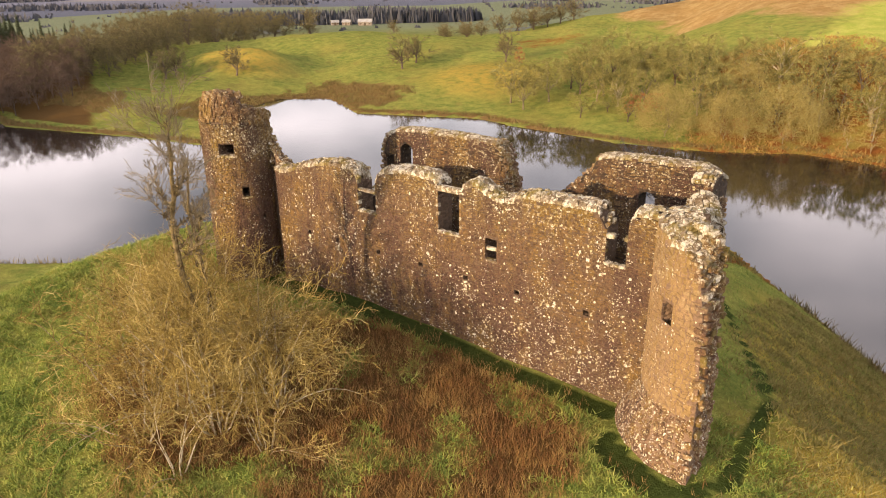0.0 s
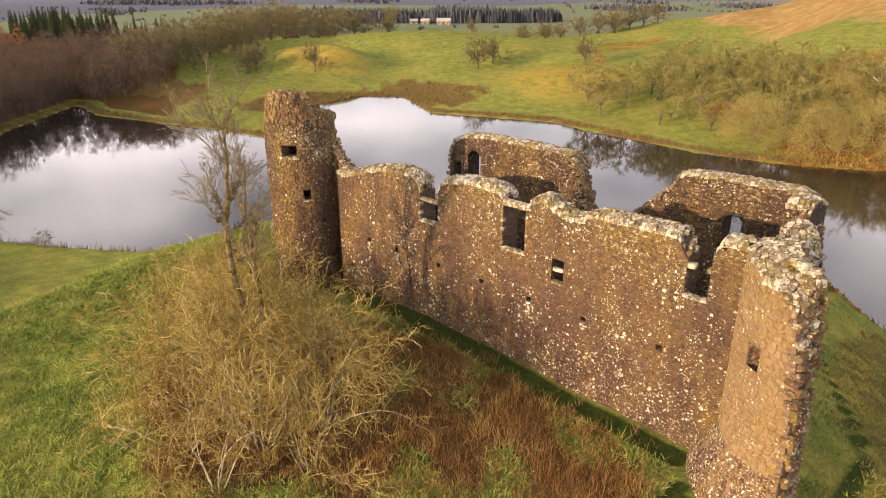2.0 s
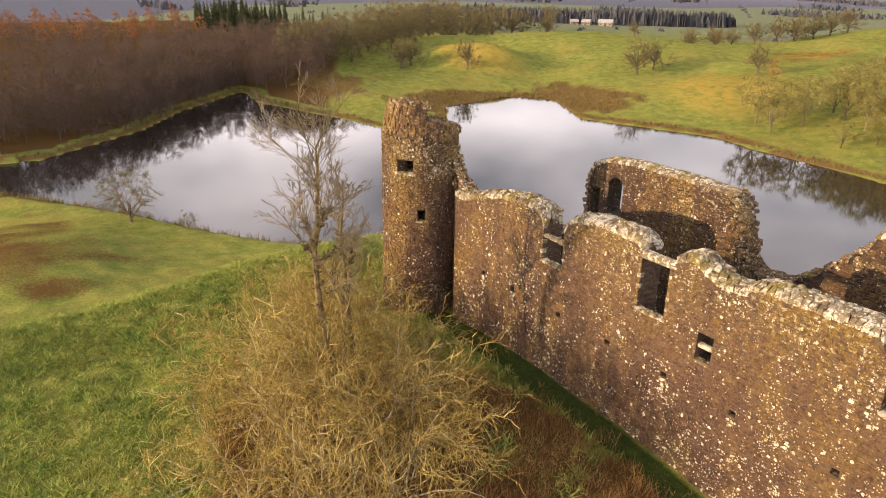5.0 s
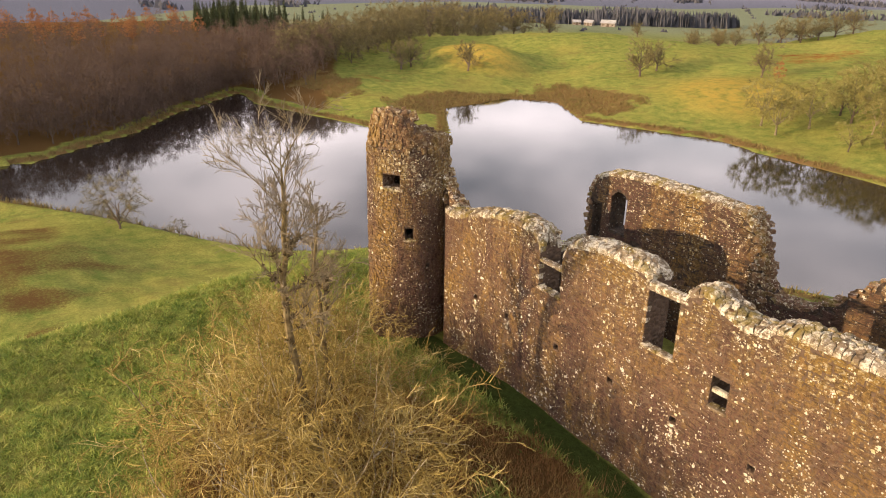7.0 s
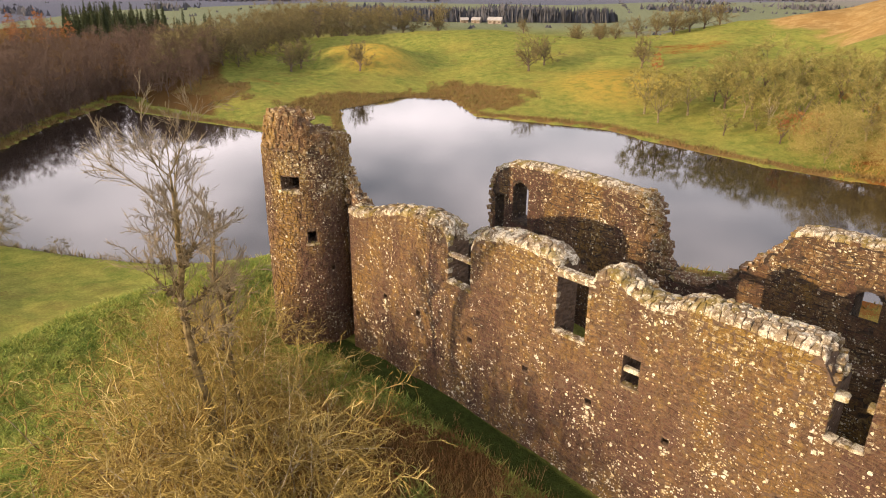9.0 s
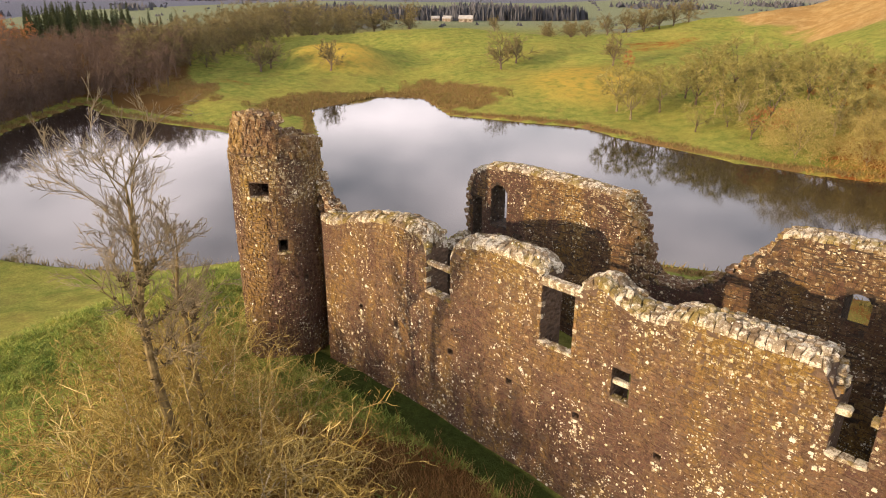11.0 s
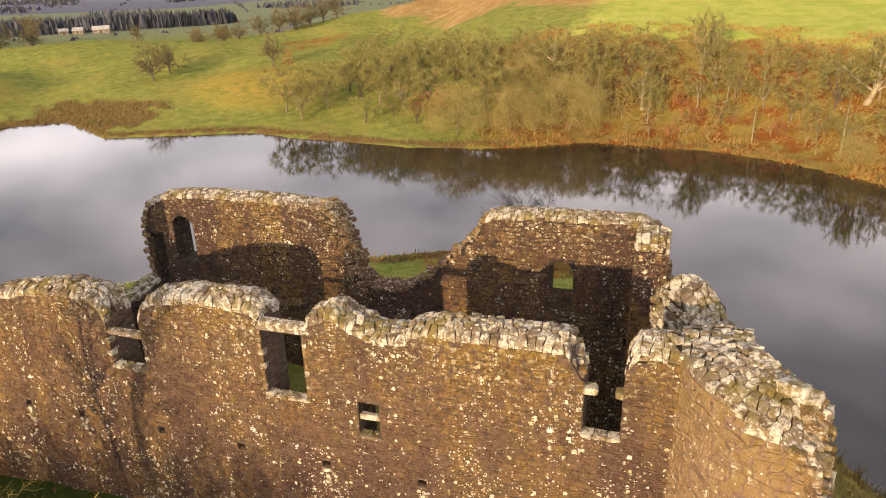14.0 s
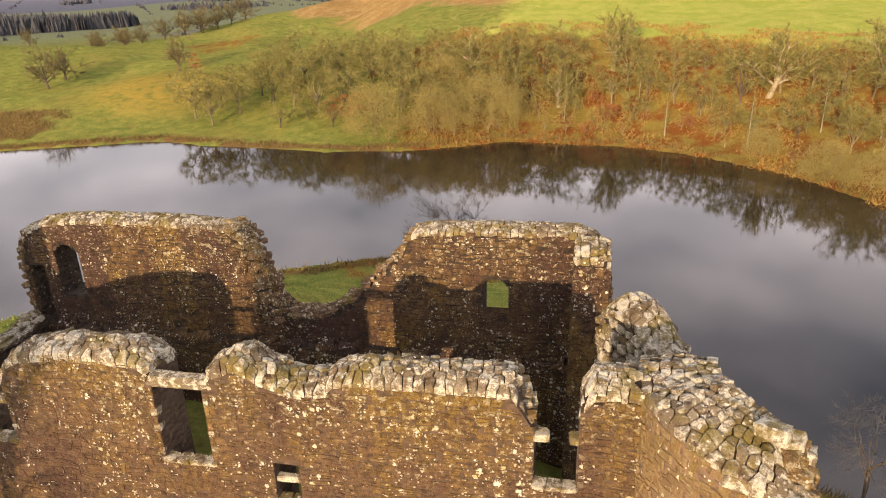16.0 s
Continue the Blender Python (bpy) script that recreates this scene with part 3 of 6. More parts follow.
def zone_values(x, y):
    d = shore_distance(x, y)
    near = near_side(x, y) > 0.5
    wob = wave_noise(x, y, 14, 11)
    rust = np.where(near, np.maximum(smooth01(1.0, 0.6, np.hypot((x - 14.5) / 15.0, (y + 8.0) / 8.8) + 0.12 * wob),
                                     smooth01(1.0, 0.5, np.hypot((x - 21) / 16, (y + 22) / 9) + 0.2 * wob)), 0)
    rust = np.maximum(rust, np.where(near, 0.62 * smooth01(1.15, 0.1, np.hypot((x + 82) / 40, (y + 26) / 24) + 0.45 * wave_noise(x, y, 14, 13)), 0))
    rust = np.maximum(rust, np.where(near & (x > 30), 0.5 * smooth01(30, 44, x + 0.4 * y + 3 * wob), 0))
    rust = np.maximum(rust, np.where(near, 0.8 * smooth01(1.0, 0.6, np.hypot((x - 5) / 11, (y + 13) / 9) + 0.15 * wob), 0))
    rust = rust * np.where(x > -40, 0.48 + 0.85 * smooth01(-0.55, 0.35, wave_noise(x, y, 6, 21)), 1.0)
    rust = np.maximum(rust, np.where(near, 1.0 * smooth01(1.05, 0.7, np.hypot((x - 4) / 10.0, (y + 12.0) / 8.0) + 0.18 * wob), 0))
    rust = rust * smooth01(1.2, 2.6, -y + 0.3 * wob - 6.0 * smooth01(23.5, 27, x)) + rust * (y > 0) * (x > 30)
    rust = np.maximum(rust, np.where(~near & (x < -165), smooth01(5, 9, d + wob) * smooth01(14, 0, y - 78 - 0.55 * (-200 - x)), 0))
    reed = np.where(~near, smooth01(5.5, 2.5, d + wob) * smooth01(0.5, 1.0, d), smooth01(3.0, 1.0, d) * (d > 0))
    reed = np.maximum(reed, np.where(~near, smooth01(22, 8, np.hypot((x + 152) * 0.6, y - 160) + 5 * wob), 0))
    reed = np.maximum(reed, np.where(~near, smooth01(20, 8, np.hypot((x + 172) * 1.0, (y - 122) * 0.5) + 4 * wob), 0))
    reed = np.maximum(reed, np.where(~near, 0.85 * smooth01(14, 6, np.hypot((x + 215) * 0.5, y - 92) + 4 * wob), 0))
    brk = np.where(~near, smooth01(-42, 0, x + 0.15 * (y - 160) + 6 * wob) * smooth01(78, 58, d + 4 * wob), 0)
    wide = wave_noise(x, y, 45, 17)
    line = np.where(x < -27, 268 - 0.897 * (x + 27), 268 - 0.2 * (x + 27))
    moor = np.where(~near, smooth01(-16, 16, y - line + 8 * wide + 4 * wob) * smooth01(26, -4, x - 0.25 * (y - 260) + 6 * wide) * smooth01(-250, -190, x + 8 * wide) * smooth01(700, 560, y), 0)
    brk = np.maximum(brk, np.where(~near, 0.62 * smooth01(1.0, 0.3, np.hypot((x + 133) / 24, (y - 284) / 38) + 0.3 * wob), 0))
    brk = np.maximum(brk, np.where(~near, 0.45 * smooth01(1.0, 0.4, np.hypot((x + 218) / 16, (y - 112) / 9) + 0.5 * wave_noise(x, y, 9, 53)), 0))
    knoll = np.where(~near, smooth01(1.0, 0.3, np.hypot((x + 112) / 36, (y - 196) / 34)) + smooth01(1.0, 0.3, np.hypot((x + 222) / 34, (y - 165) / 20)), 0)
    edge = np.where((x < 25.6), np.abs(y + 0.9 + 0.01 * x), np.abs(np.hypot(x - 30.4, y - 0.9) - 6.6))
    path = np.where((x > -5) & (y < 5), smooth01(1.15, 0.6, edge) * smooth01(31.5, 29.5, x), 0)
    trail = np.full(x.shape, 1e9)
    for (ax, ay), (bx, by) in zip(TRAIL, TRAIL[1:]):
        k = np.clip(((x - ax) * (bx - ax) + (y - ay) * (by - ay)) / ((bx - ax) ** 2 + (by - ay) ** 2), 0, 1)
        trail = np.minimum(trail, np.hypot(x - ax - k * (bx - ax), y - ay - k * (by - ay)))
    path = np.maximum(path, smooth01(0.8, 0.25, trail + 0.1 * wob))
    lush = np.where(~near, smooth01(50, 60, d + 3 * wob) * smooth01(-30, 10, x - 0.3 * (y - 230) + 6 * wide) * smooth01(-12, 12, x + 27 - 0.25 * (y - 260)), 0)
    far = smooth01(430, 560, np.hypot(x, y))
    return {"rust": rust, "reed": reed, "bracken": brk, "path": path, "far": far, "haze": smooth01(800, 1500, np.hypot(x, y)), "moor": moor, "lush": lush, "gold": np.maximum(np.clip(knoll, 0, 1) * 0.95, np.where(near, 0.9 * smooth01(32, 36, x + 0.25 * y + 2 * wob) * smooth01(60, 30, y), 0))}


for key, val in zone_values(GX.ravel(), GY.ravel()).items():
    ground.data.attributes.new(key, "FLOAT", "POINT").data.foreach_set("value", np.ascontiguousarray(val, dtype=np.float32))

water_xs, water_ys = np.linspace(-240, 180, 22), np.linspace(-80, 175, 14)
w_verts = [(x, y, 0.0) for x in water_xs for y in water_ys]
w_faces = [(i * 14 + j, (i + 1) * 14 + j, (i + 1) * 14 + j + 1, i * 14 + j + 1) for i in range(21) for j in range(13)]
water = tagged(new("water", mesh_of("water", w_verts, w_faces, M_WATER)), "still dark loch water mirroring the pale sky", "water", kind="structure")

# ---------------------------------------------------------------- the ruined castle
rng = random.Random(7)


def lerp_profile(pts):
    xs, zs = [p[0] for p in pts], [p[1] for p in pts]
    return lambda u: float(np.interp(u, xs, zs))


def ragged(profile, amount, step, seed):
    """A broken-topped outline: the profile with stone-sized steps in it."""
    r = random.Random(seed)
    table = {}

    def top(u):
        k = math.floor(u / step)
        if k not in table:
            table[k] = r.uniform(-amount, amount)
        return profile(u) + table[k]
    return top


def wall_core(name, fmap, u0, u1, z0, top, thick, mat, parent, openings=(), holes=(), du=0.32, dz=0.3, label=""):
    """A solid wall with openings right through it and shallow sockets in its outer face.
    fmap(u, w, z) gives the place; w runs from the outer face (0) to the inner one (thick)."""
    zmax = max(top(u0 + (u1 - u0) * i / 400) for i in range(401)) + 0.02
    us = set(np.round(np.linspace(u0, u1, max(2, round((u1 - u0) / du) + 1)), 3))
    zs = set(np.round(np.linspace(z0, zmax, max(2, round((zmax - z0) / dz) + 1)), 3))
    for a, b, c, d in [o[:4] for o in openings] + list(holes):
        us |= {round(a, 3), round(b, 3)}
        zs |= {round(c, 3), round(d, 3)}
        if d - c > 1.0:
            us |= {round((a + b) / 2, 3), round(a + (b - a) * 0.15, 3), round(b - (b - a) * 0.15, 3)}
            zs |= {round(d - (b - a) * 0.2, 3)}
    for o in openings:
        if len(o) > 4:
            us |= {round(o[0] + (o[1] - o[0]) * k / 10, 3) for k in range(11)}
            zs |= {round(o[3] - (o[1] - o[0]) / 2 * k / 6, 3) for k in range(7)}
    us = sorted(u for u in us if u0 <= u <= u1)
    zs = sorted(z for z in zs if z0 <= z <= zmax)
    tops = [top(u) for u in us]

    def cut(u, z):
        for o in openings:
            if o[0] < u < o[1] and o[2] < z < o[3]:
                if len(o) > 4 and o[4] == "arch":
                    r = (o[1] - o[0]) / 2
                    if z > o[3] - r and math.hypot(u - (o[0] + o[1]) / 2, z - (o[3] - r)) > r * 1.02:
                        return False
                return True
        return False

    def socket(u, z):
        return any(a < u < b and c < z < d for a, b, c, d in holes)

    nu, nz = len(us) - 1, len(zs) - 1
    solid = {}
    for i in range(nu):
        for j in range(nz):
            uc, zc = (us[i] + us[i + 1]) / 2, (zs[j] + zs[j + 1]) / 2
            if max(tops[i], tops[i + 1]) > zs[j] + 0.02 and not cut(uc, zc):
                solid[i, j] = (0.45 if dz > 0.29 else 1.3) if socket(uc, zc) else 0.0
    verts, index, faces = [], {}, []

    def v(i, j, w):
        z = min(zs[j], tops[i])
        key = (i, round(z, 4), round(w, 3))
        if key not in index:
            index[key] = len(verts)
            verts.append(fmap(us[i], w, z))
        return index[key]

    def quad(*q):
        q = [k for n, k in enumerate(q) if k != q[n - 1]]
        if len(set(q)) >= 3:
            faces.append(q)

    def open_side(w, other):
        """A side shows towards the open air, or from a socket towards the plain face."""
        return other < 0 or (w > 0 and other == 0)

    for (i, j), w in solid.items():
        quad(v(i, j, w), v(i + 1, j, w), v(i + 1, j + 1, w), v(i, j + 1, w))
        quad(v(i, j, thick), v(i, j + 1, thick), v(i + 1, j + 1, thick), v(i + 1, j, thick))
        if open_side(w, solid.get((i - 1, j), -1)):
            quad(v(i, j, 0), v(i, j + 1, 0), v(i, j + 1, w or thick), v(i, j, w or thick))
        if open_side(w, solid.get((i + 1, j), -1)):
            quad(v(i + 1, j, 0), v(i + 1, j, w or thick), v(i + 1, j + 1, w or thick), v(i + 1, j + 1, 0))
        if open_side(w, solid.get((i, j - 1), -1)):
            quad(v(i, j, 0), v(i, j, w or thick), v(i + 1, j, w or thick), v(i + 1, j, 0))
        if open_side(w, solid.get((i, j + 1), -1)):
            quad(v(i, j + 1, 0), v(i + 1, j + 1, 0), v(i + 1, j + 1, w or thick), v(i, j + 1, w or thick))
    return part_mesh(name, verts, faces, mat, parent, label)


def sunk(z, sill, drop):
    """Heights of a wall's far face drawn down below a sloping sill."""
    foot = sill - 6.0
    return foot + (z - foot) * (6.0 - drop) / 6.0 if foot < z <= sill + 0.012 else z


def block_mesh(seed, mat):
    """One facing block, a unit wide and high, its worn face towards -y."""
    r = random.Random(seed)
    q = lambda s: r.uniform(-s, s)
    ring = [(-0.5, -0.5), (0.5, -0.5), (0.5, 0.5), (-0.5, 0.5)]
    v = [(x, 0.5, z) for x, z in ring]
    v += [(x * 0.98 + q(0.04), -0.2, z * 0.97 + q(0.05)) for x, z in ring]
    v += [(x * 0.93 + q(0.03), -0.42 + q(0.10), z * 0.88 + q(0.05)) for x, z in ring]
    f = [(8, 9, 10, 11)] + [(k + m, k + (m + 1) % 4, k + 4 + (m + 1) % 4, k + 4 + m) for k in (0, 4) for m in range(4)]
    return mesh_of("facing_stone", v, f, mat)


def facing(name, fmap, u0, u1, z0, top, mat, parent, openings=(), holes=(), inward=False, thick=1.5, seed=1, hmin=0.14, hmax=0.32,
           lmin=0.16, lmax=0.55, proud=0.020, label="", keep=None, singles=None):
    """Coursed facing stones over one face of a wall, each with its own edges, proud of recessed joints."""
    r = random.Random(seed)
    count = 0
    verts, faces = [], []
    solid = list(openings) + list(holes)
    unit = lmax / 0.55
    plain = fmap

    def fmap(u, w, z):
        """The courses wander by a hand's width, but run true round openings."""
        near = min([1.0] + [max(0.0, max(o[0] - u, u - o[1]) / unit, o[2] - z, z - o[3]) / 0.6 for o in solid] + [max(0.0, u - u0) / unit / 0.5, max(0.0, u1 - u) / unit / 0.5, max(0.0, top(u) - z) / 0.4])
        p = u / unit
        du = 0.07 * math.sin(2.3 * p + 3.1 * z + seed) + 0.06 * math.sin(-4.9 * p + 5.7 * z)
        dz = 0.06 * math.sin(1.9 * p - 0.7 * z + seed) + 0.05 * math.sin(4.7 * p + 2.9 * z) + 0.025 * math.sin(11.0 * p - 7.0 * z)
        return plain(u + du * near * unit, w, z + dz * near)

    z = z0
    while True:
        h = r.uniform(hmin, hmax)
        u = u0 - r.uniform(0, lmax)
        any_below = False
        while u < u1:
            ln = r.uniform(lmin, lmax) * (1.35 if r.random() < 0.12 else 1.0)
            a, b, c, d = max(u, u0), min(u + ln, u1), z, z + h
            u += ln
            if b - a < 0.07 * min(1.0, unit):
                continue
            uc, zc = (a + b) / 2, (c + d) / 2
            t = min(top(a), top(uc), top(b))
            if c + h * 0.5 > t:
                continue
            any_below = True
            d = min(d, t + 0.05)
            hit = False
            for o in list(openings) + list(holes):
                if b > o[0] + 0.01 * unit and a < o[1] - 0.01 * unit and d > o[2] + 0.01 and c < o[3] - 0.01:
                    if a < o[0] - 0.09 * unit:
                        b = o[0]
                    elif b > o[1] + 0.09 * unit:
                        a = o[1]
                    else:
                        hit = True
            if hit or (keep and not keep(uc, zc)):
                continue
            cuts = [(c, d)]
            if r.random() < 0.4 and d - c > 0.17:
                mid = c + (d - c) * r.uniform(0.35, 0.65)
                cuts = [(c, mid), (mid, d)]
            for c2, d2 in cuts:
                g = 0.002
                if singles and count < 300 and singles(uc, (c2 + d2) / 2):
                    ob = new("facing_stone", r.choice(BLOCKS))
                    ob.parent = parent
                    ob.location = fmap(uc, 0.05 - proud * r.uniform(0.0, 1.0), (c2 + d2) / 2)
                    ob.scale = (b - a - 2 * g, 0.14, d2 - c2 - 2 * g)
                    count += 1
                    continue
                out = proud * r.uniform(0.2, 1.5)
                s = -1 if not inward else 1
                base = 0.0 if not inward else thick
                ins = min(0.02, (b - a) * 0.12, (d2 - c2) * 0.15)
                su = 0.030 * unit * min(1.0, (b - a) / 0.3 / unit)
                sz = 0.026 * min(1.0, (d2 - c2) / 0.2)
                k = len(verts)
                jit = [(r.uniform(-su, su), r.uniform(-sz, sz)) for _ in range(4)]
                ring = ((a + g, c2 + g), (b - g, c2 + g), (b - g, d2 - g), (a + g, d2 - g))
                inner = ((a + g + ins, c2 + g + ins), (b - g - ins, c2 + g + ins), (b - g - ins, d2 - g - ins), (a + g + ins, d2 - g - ins))
                for (uu, zz), (ju, jz) in zip(ring, jit):
                    verts.append(fmap(uu + ju, base - s * 0.03, zz + jz))
                for (uu, zz), (ju, jz) in zip(inner, jit):
                    verts.append(fmap(uu + ju, base + s * (out + r.uniform(-0.016, 0.016)), zz + jz))
                f = [(k + 4, k + 5, k + 6, k + 7)] + [(k + m, k + (m + 1) % 4, k + 4 + (m + 1) % 4, k + 4 + m) for m in range(4)]
                faces += f if not inward else [q[::-1] for q in f]
        z += h
        if not any_below and z > z0 + 2:
            break
        if z > 45:
            break
    ob = part_mesh(name, verts, faces, mat, parent, label)
    return tagged(ob, kind="stuff")


def stone_mesh(name, seed, mat):
    """A squat broken stone with worn corners, about one metre across before scaling."""
    r = random.Random(seed)
    bm = bmesh.new()
    bmesh.ops.create_cube(bm, size=1.0)
    bmesh.ops.bevel(bm, geom=list(bm.edges), offset=0.12, segments=1, affect="EDGES", profile=0.5)
    for q in bm.verts:
        q.co += Vector((r.uniform(-0.09, 0.09), r.uniform(-0.09, 0.09), r.uniform(-0.08, 0.08)))
    me = bpy.data.meshes.new(name)
    bm.to_mesh(me)
    bm.free()
    me.materials.append(mat)
    return me


STONES = [stone_mesh("cap_stone", 100 + i, M_CAP) for i in range(9)]
CROWN = [stone_mesh("crown_stone", 150 + i, M_CROWN) for i in range(6)]
DRESSED = [stone_mesh("dressed_stone", 200 + i, M_DRESSED) for i in range(4)]


def lay_stone(name, parent, at, size, turn, meshes=STONES, tilt=0.12, label=""):
    ob = new(name, rng.choice(meshes))
    ob.parent = parent
    ob.matrix_local = (Matrix.Translation(at) @ Euler((rng.uniform(-tilt, tilt), rng.uniform(-tilt, tilt), turn + rng.uniform(-0.12, 0.12))).to_matrix().to_4x4()
                       @ Matrix.Diagonal((*size, 1)))
    if label:
        tagged(ob, label)
    return ob


STONE_SHAPES = []
for i in range(9):
    STONE_SHAPES.append(([v.co.copy() for v in STONES[i].vertices], [tuple(p.vertices) for p in STONES[i].polygons]))


def heap(name, items, mat, parent, label=""):
    """Many stones in one mesh: items of place, size, turn."""
    verts, faces = [], []
    for at, size, turn in items:
        vs, fs = rng.choice(STONE_SHAPES)
        m = Matrix.Translation(at) @ Euler((rng.uniform(-.3, .3), rng.uniform(-.3, .3), turn)).to_matrix().to_4x4() @ Matrix.Diagonal((*size, 1))
        k = len(verts)
        verts += [m @ p for p in vs]
        faces += [tuple(k + q for q in f) for f in fs]
    return tagged(part_mesh(name, verts, faces, mat, parent, label), kind="stuff")


def clip_poly(poly, px, py, nx, ny):
    """The part of a polygon on the near side of the line through (px, py) with normal (nx, ny)."""
    out = []
    for k in range(len(poly)):
        a, b = poly[k - 1], poly[k]
        da, db = (a[0] - px) * nx + (a[1] - py) * ny, (b[0] - px) * nx + (b[1] - py) * ny
        if (da <= 0) != (db <= 0):
            s = da / (da - db)
            out.append((a[0] + (b[0] - a[0]) * s, a[1] + (b[1] - a[1]) * s))
        if db <= 0:
            out.append(b)
    return out


def cobbled_top(fmap, u0, u1, top, thick, dome, parent, scale=1.0, avoid=(), singles=None, mats=None, seed=5, size=0.30, joint=0.018, relief=0.05, label="", back=0.0):
    """A mortared, rounded wall head set with irregular flat stones; scale turns u into metres along the wall."""
    mats = mats or (M_CAP, M_CAP_J)
    r = random.Random(seed)
    head = lambda u, w: top(u) + back * w / thick + dome * math.sin(math.pi * min(1.0, max(0.0, 0.04 + 0.92 * w / thick))) ** 0.7
    L = (u1 - u0) * scale
    pts = []
    rows = max(3, round(thick / (size * 0.92)))
    for i in range(rows):
        n = max(2, round(L / size * r.uniform(0.9, 1.1)))
        for k in range(n):
            pts.append((L * (k + 0.5 + 0.5 * (i % 2) + r.uniform(-0.33, 0.33)) / n, thick * (i + 0.5 + r.uniform(-0.3, 0.3)) / rows))
    verts, faces, made = [], [], 0
    for px, py in pts:
        uc = u0 + px / scale
        if not u0 <= uc <= u1 or any(a < uc < b for a, b in avoid):
            continue
        poly = [(px - size, py - size), (px + size, py - size), (px + size, py + size), (px - size, py + size)]
        poly = clip_poly(poly, 0, -0.03, 0, -1)
        poly = clip_poly(poly, 0, thick + 0.03, 0, 1)
        for qx, qy in pts:
            dx, dy = qx - px, qy - py
            dd = dx * dx + dy * dy
            if 0 < dd < 6.3 * size * size and poly:
                poly = clip_poly(poly, px + dx / 2, py + dy / 2, dx, dy)
        for a, b in avoid:
            poly = clip_poly(poly, (a - u0) * scale, 0, 1, 0) if uc <= a else clip_poly(poly, (b - u0) * scale, 0, -1, 0)
        if len(poly) < 3:
            continue
        cx, cy = sum(p[0] for p in poly) / len(poly), sum(p[1] for p in poly) / len(poly)
        rad = max(math.hypot(p[0] - cx, p[1] - cy) for p in poly)
        if rad < 0.07:
            continue
        lift = r.uniform(0.0, relief)
        tilt = (r.uniform(-0.22, 0.22), r.uniform(-0.22, 0.22))
        rings = []
        for f, h in ((1 - joint / rad, -0.14), (1 - joint / rad, lift * 0.5), (0.86, lift + 0.022), (0.5, lift + 0.034)):
            ring = []
            for p in poly:
                x, y = cx + (p[0] - cx) * f, cy + (p[1] - cy) * f
                u = u0 + x / scale
                ring.append(fmap(u, min(max(y, -0.02), thick + 0.02), head(min(max(u, u0), u1), y) + h + (tilt[0] * (x - cx) + tilt[1] * (y - cy))))
            rings.append(ring)
        n = len(poly)
        v = [q for ring in rings for q in ring]
        f = [tuple(3 * n + k for k in range(n))] + [(k * n + m, k * n + (m + 1) % n, (k + 1) * n + (m + 1) % n, (k + 1) * n + m) for k in range(3) for m in range(n)]
        if singles and made < 300 and singles(uc):
            made += 1
            c = Vector(fmap(uc, cy, head(uc, cy)))
            ob = part_mesh("cap_stone", [Vector(q) - c for q in v], f, mats[0], parent)
            ob.location = c
        else:
            k0 = len(verts)
            verts += v
            faces += [tuple(k0 + q for q in g) for g in f]
    if faces:
        tagged(part_mesh("stone_capping", verts, faces, mats[1], parent), kind="stuff")
    bv, bf = [], []
    nu, nw = max(2, int(L / 0.25)), 8
    for i in range(nu + 1):
        for k in range(nw + 1):
            u, w = u0 + (u1 - u0) * i / nu, thick * k / nw
            bv.append(fmap(u, w, head(u, w) - 0.035))
    for i in range(nu):
        um = u0 + (u1 - u0) * (i + 0.5) / nu
        if any(a - 0.05 < um < b + 0.05 for a, b in avoid):
            continue
        for k in range(nw):
            a = i * (nw + 1) + k
            bf.append((a, a + nw + 1, a + nw + 2, a + 1))
    part_mesh("mortar_bed", bv, bf, M_MORTAR, parent, "dark mortar of the wall head")


def cap_rows(fmap, u0, u1, top, thick, dome, avoid=(), size=(0.24, 0.46), depth=(0.24, 0.4), seed=3):
    """Places for the stones that cap a wall, row behind row."""
    r = random.Random(seed)
    items = []
    w = 0.0
    while w < thick - 0.15:
        dw = min(r.uniform(*depth), thick - w)
        u = u0 + r.uniform(-0.2, 0)
        while u < u1:
            ln = r.uniform(*size)
            uc, wc = u + ln / 2, w + dw / 2
            u += ln
            if uc > u1 or uc < u0 or any(a - 0.1 < uc < b + 0.1 for a, b in avoid):
                continue
            hgt = r.uniform(0.14, 0.25)
            lift = dome * math.sin(math.pi * min(1.0, 0.12 + 0.8 * wc / thick))
            p = Vector(fmap(uc, wc, top(uc) + lift * 0.8 - 0.04))
            q = Vector(fmap(uc + 0.1, wc, top(uc)))
            turn = math.atan2(q.y - p.y, q.x - p.x)
            items.append((p, (ln * r.uniform(0.86, 0.99), dw * r.uniform(0.86, 1.02), hgt + lift * 0.6), turn + r.uniform(-0.25, 0.25)))
        w += dw
    return items


BLOCKS = [block_mesh(600 + i, M_FACE_ONE) for i in range(6)]
castle = tagged(new("castle_ruin"), "roofless sandstone castle ruin with broken lichened walls on a grassy mound", "castle")
castle.location = (0, 0, 0)
BASE = 21.5

# --- the long outer wall of the hall, outer face at y = 0
FRONT_T = 1.5


def f_front(u, w, z):
    # the window sills fall away steeply behind their outer stones
    if w > 1.0:
        for a, b, c, d in WIN:
            if a <= u <= b:
                z = sunk(z, c, 1.6)
    return (u, w - 0.010 * max(0, 26 - z), z)


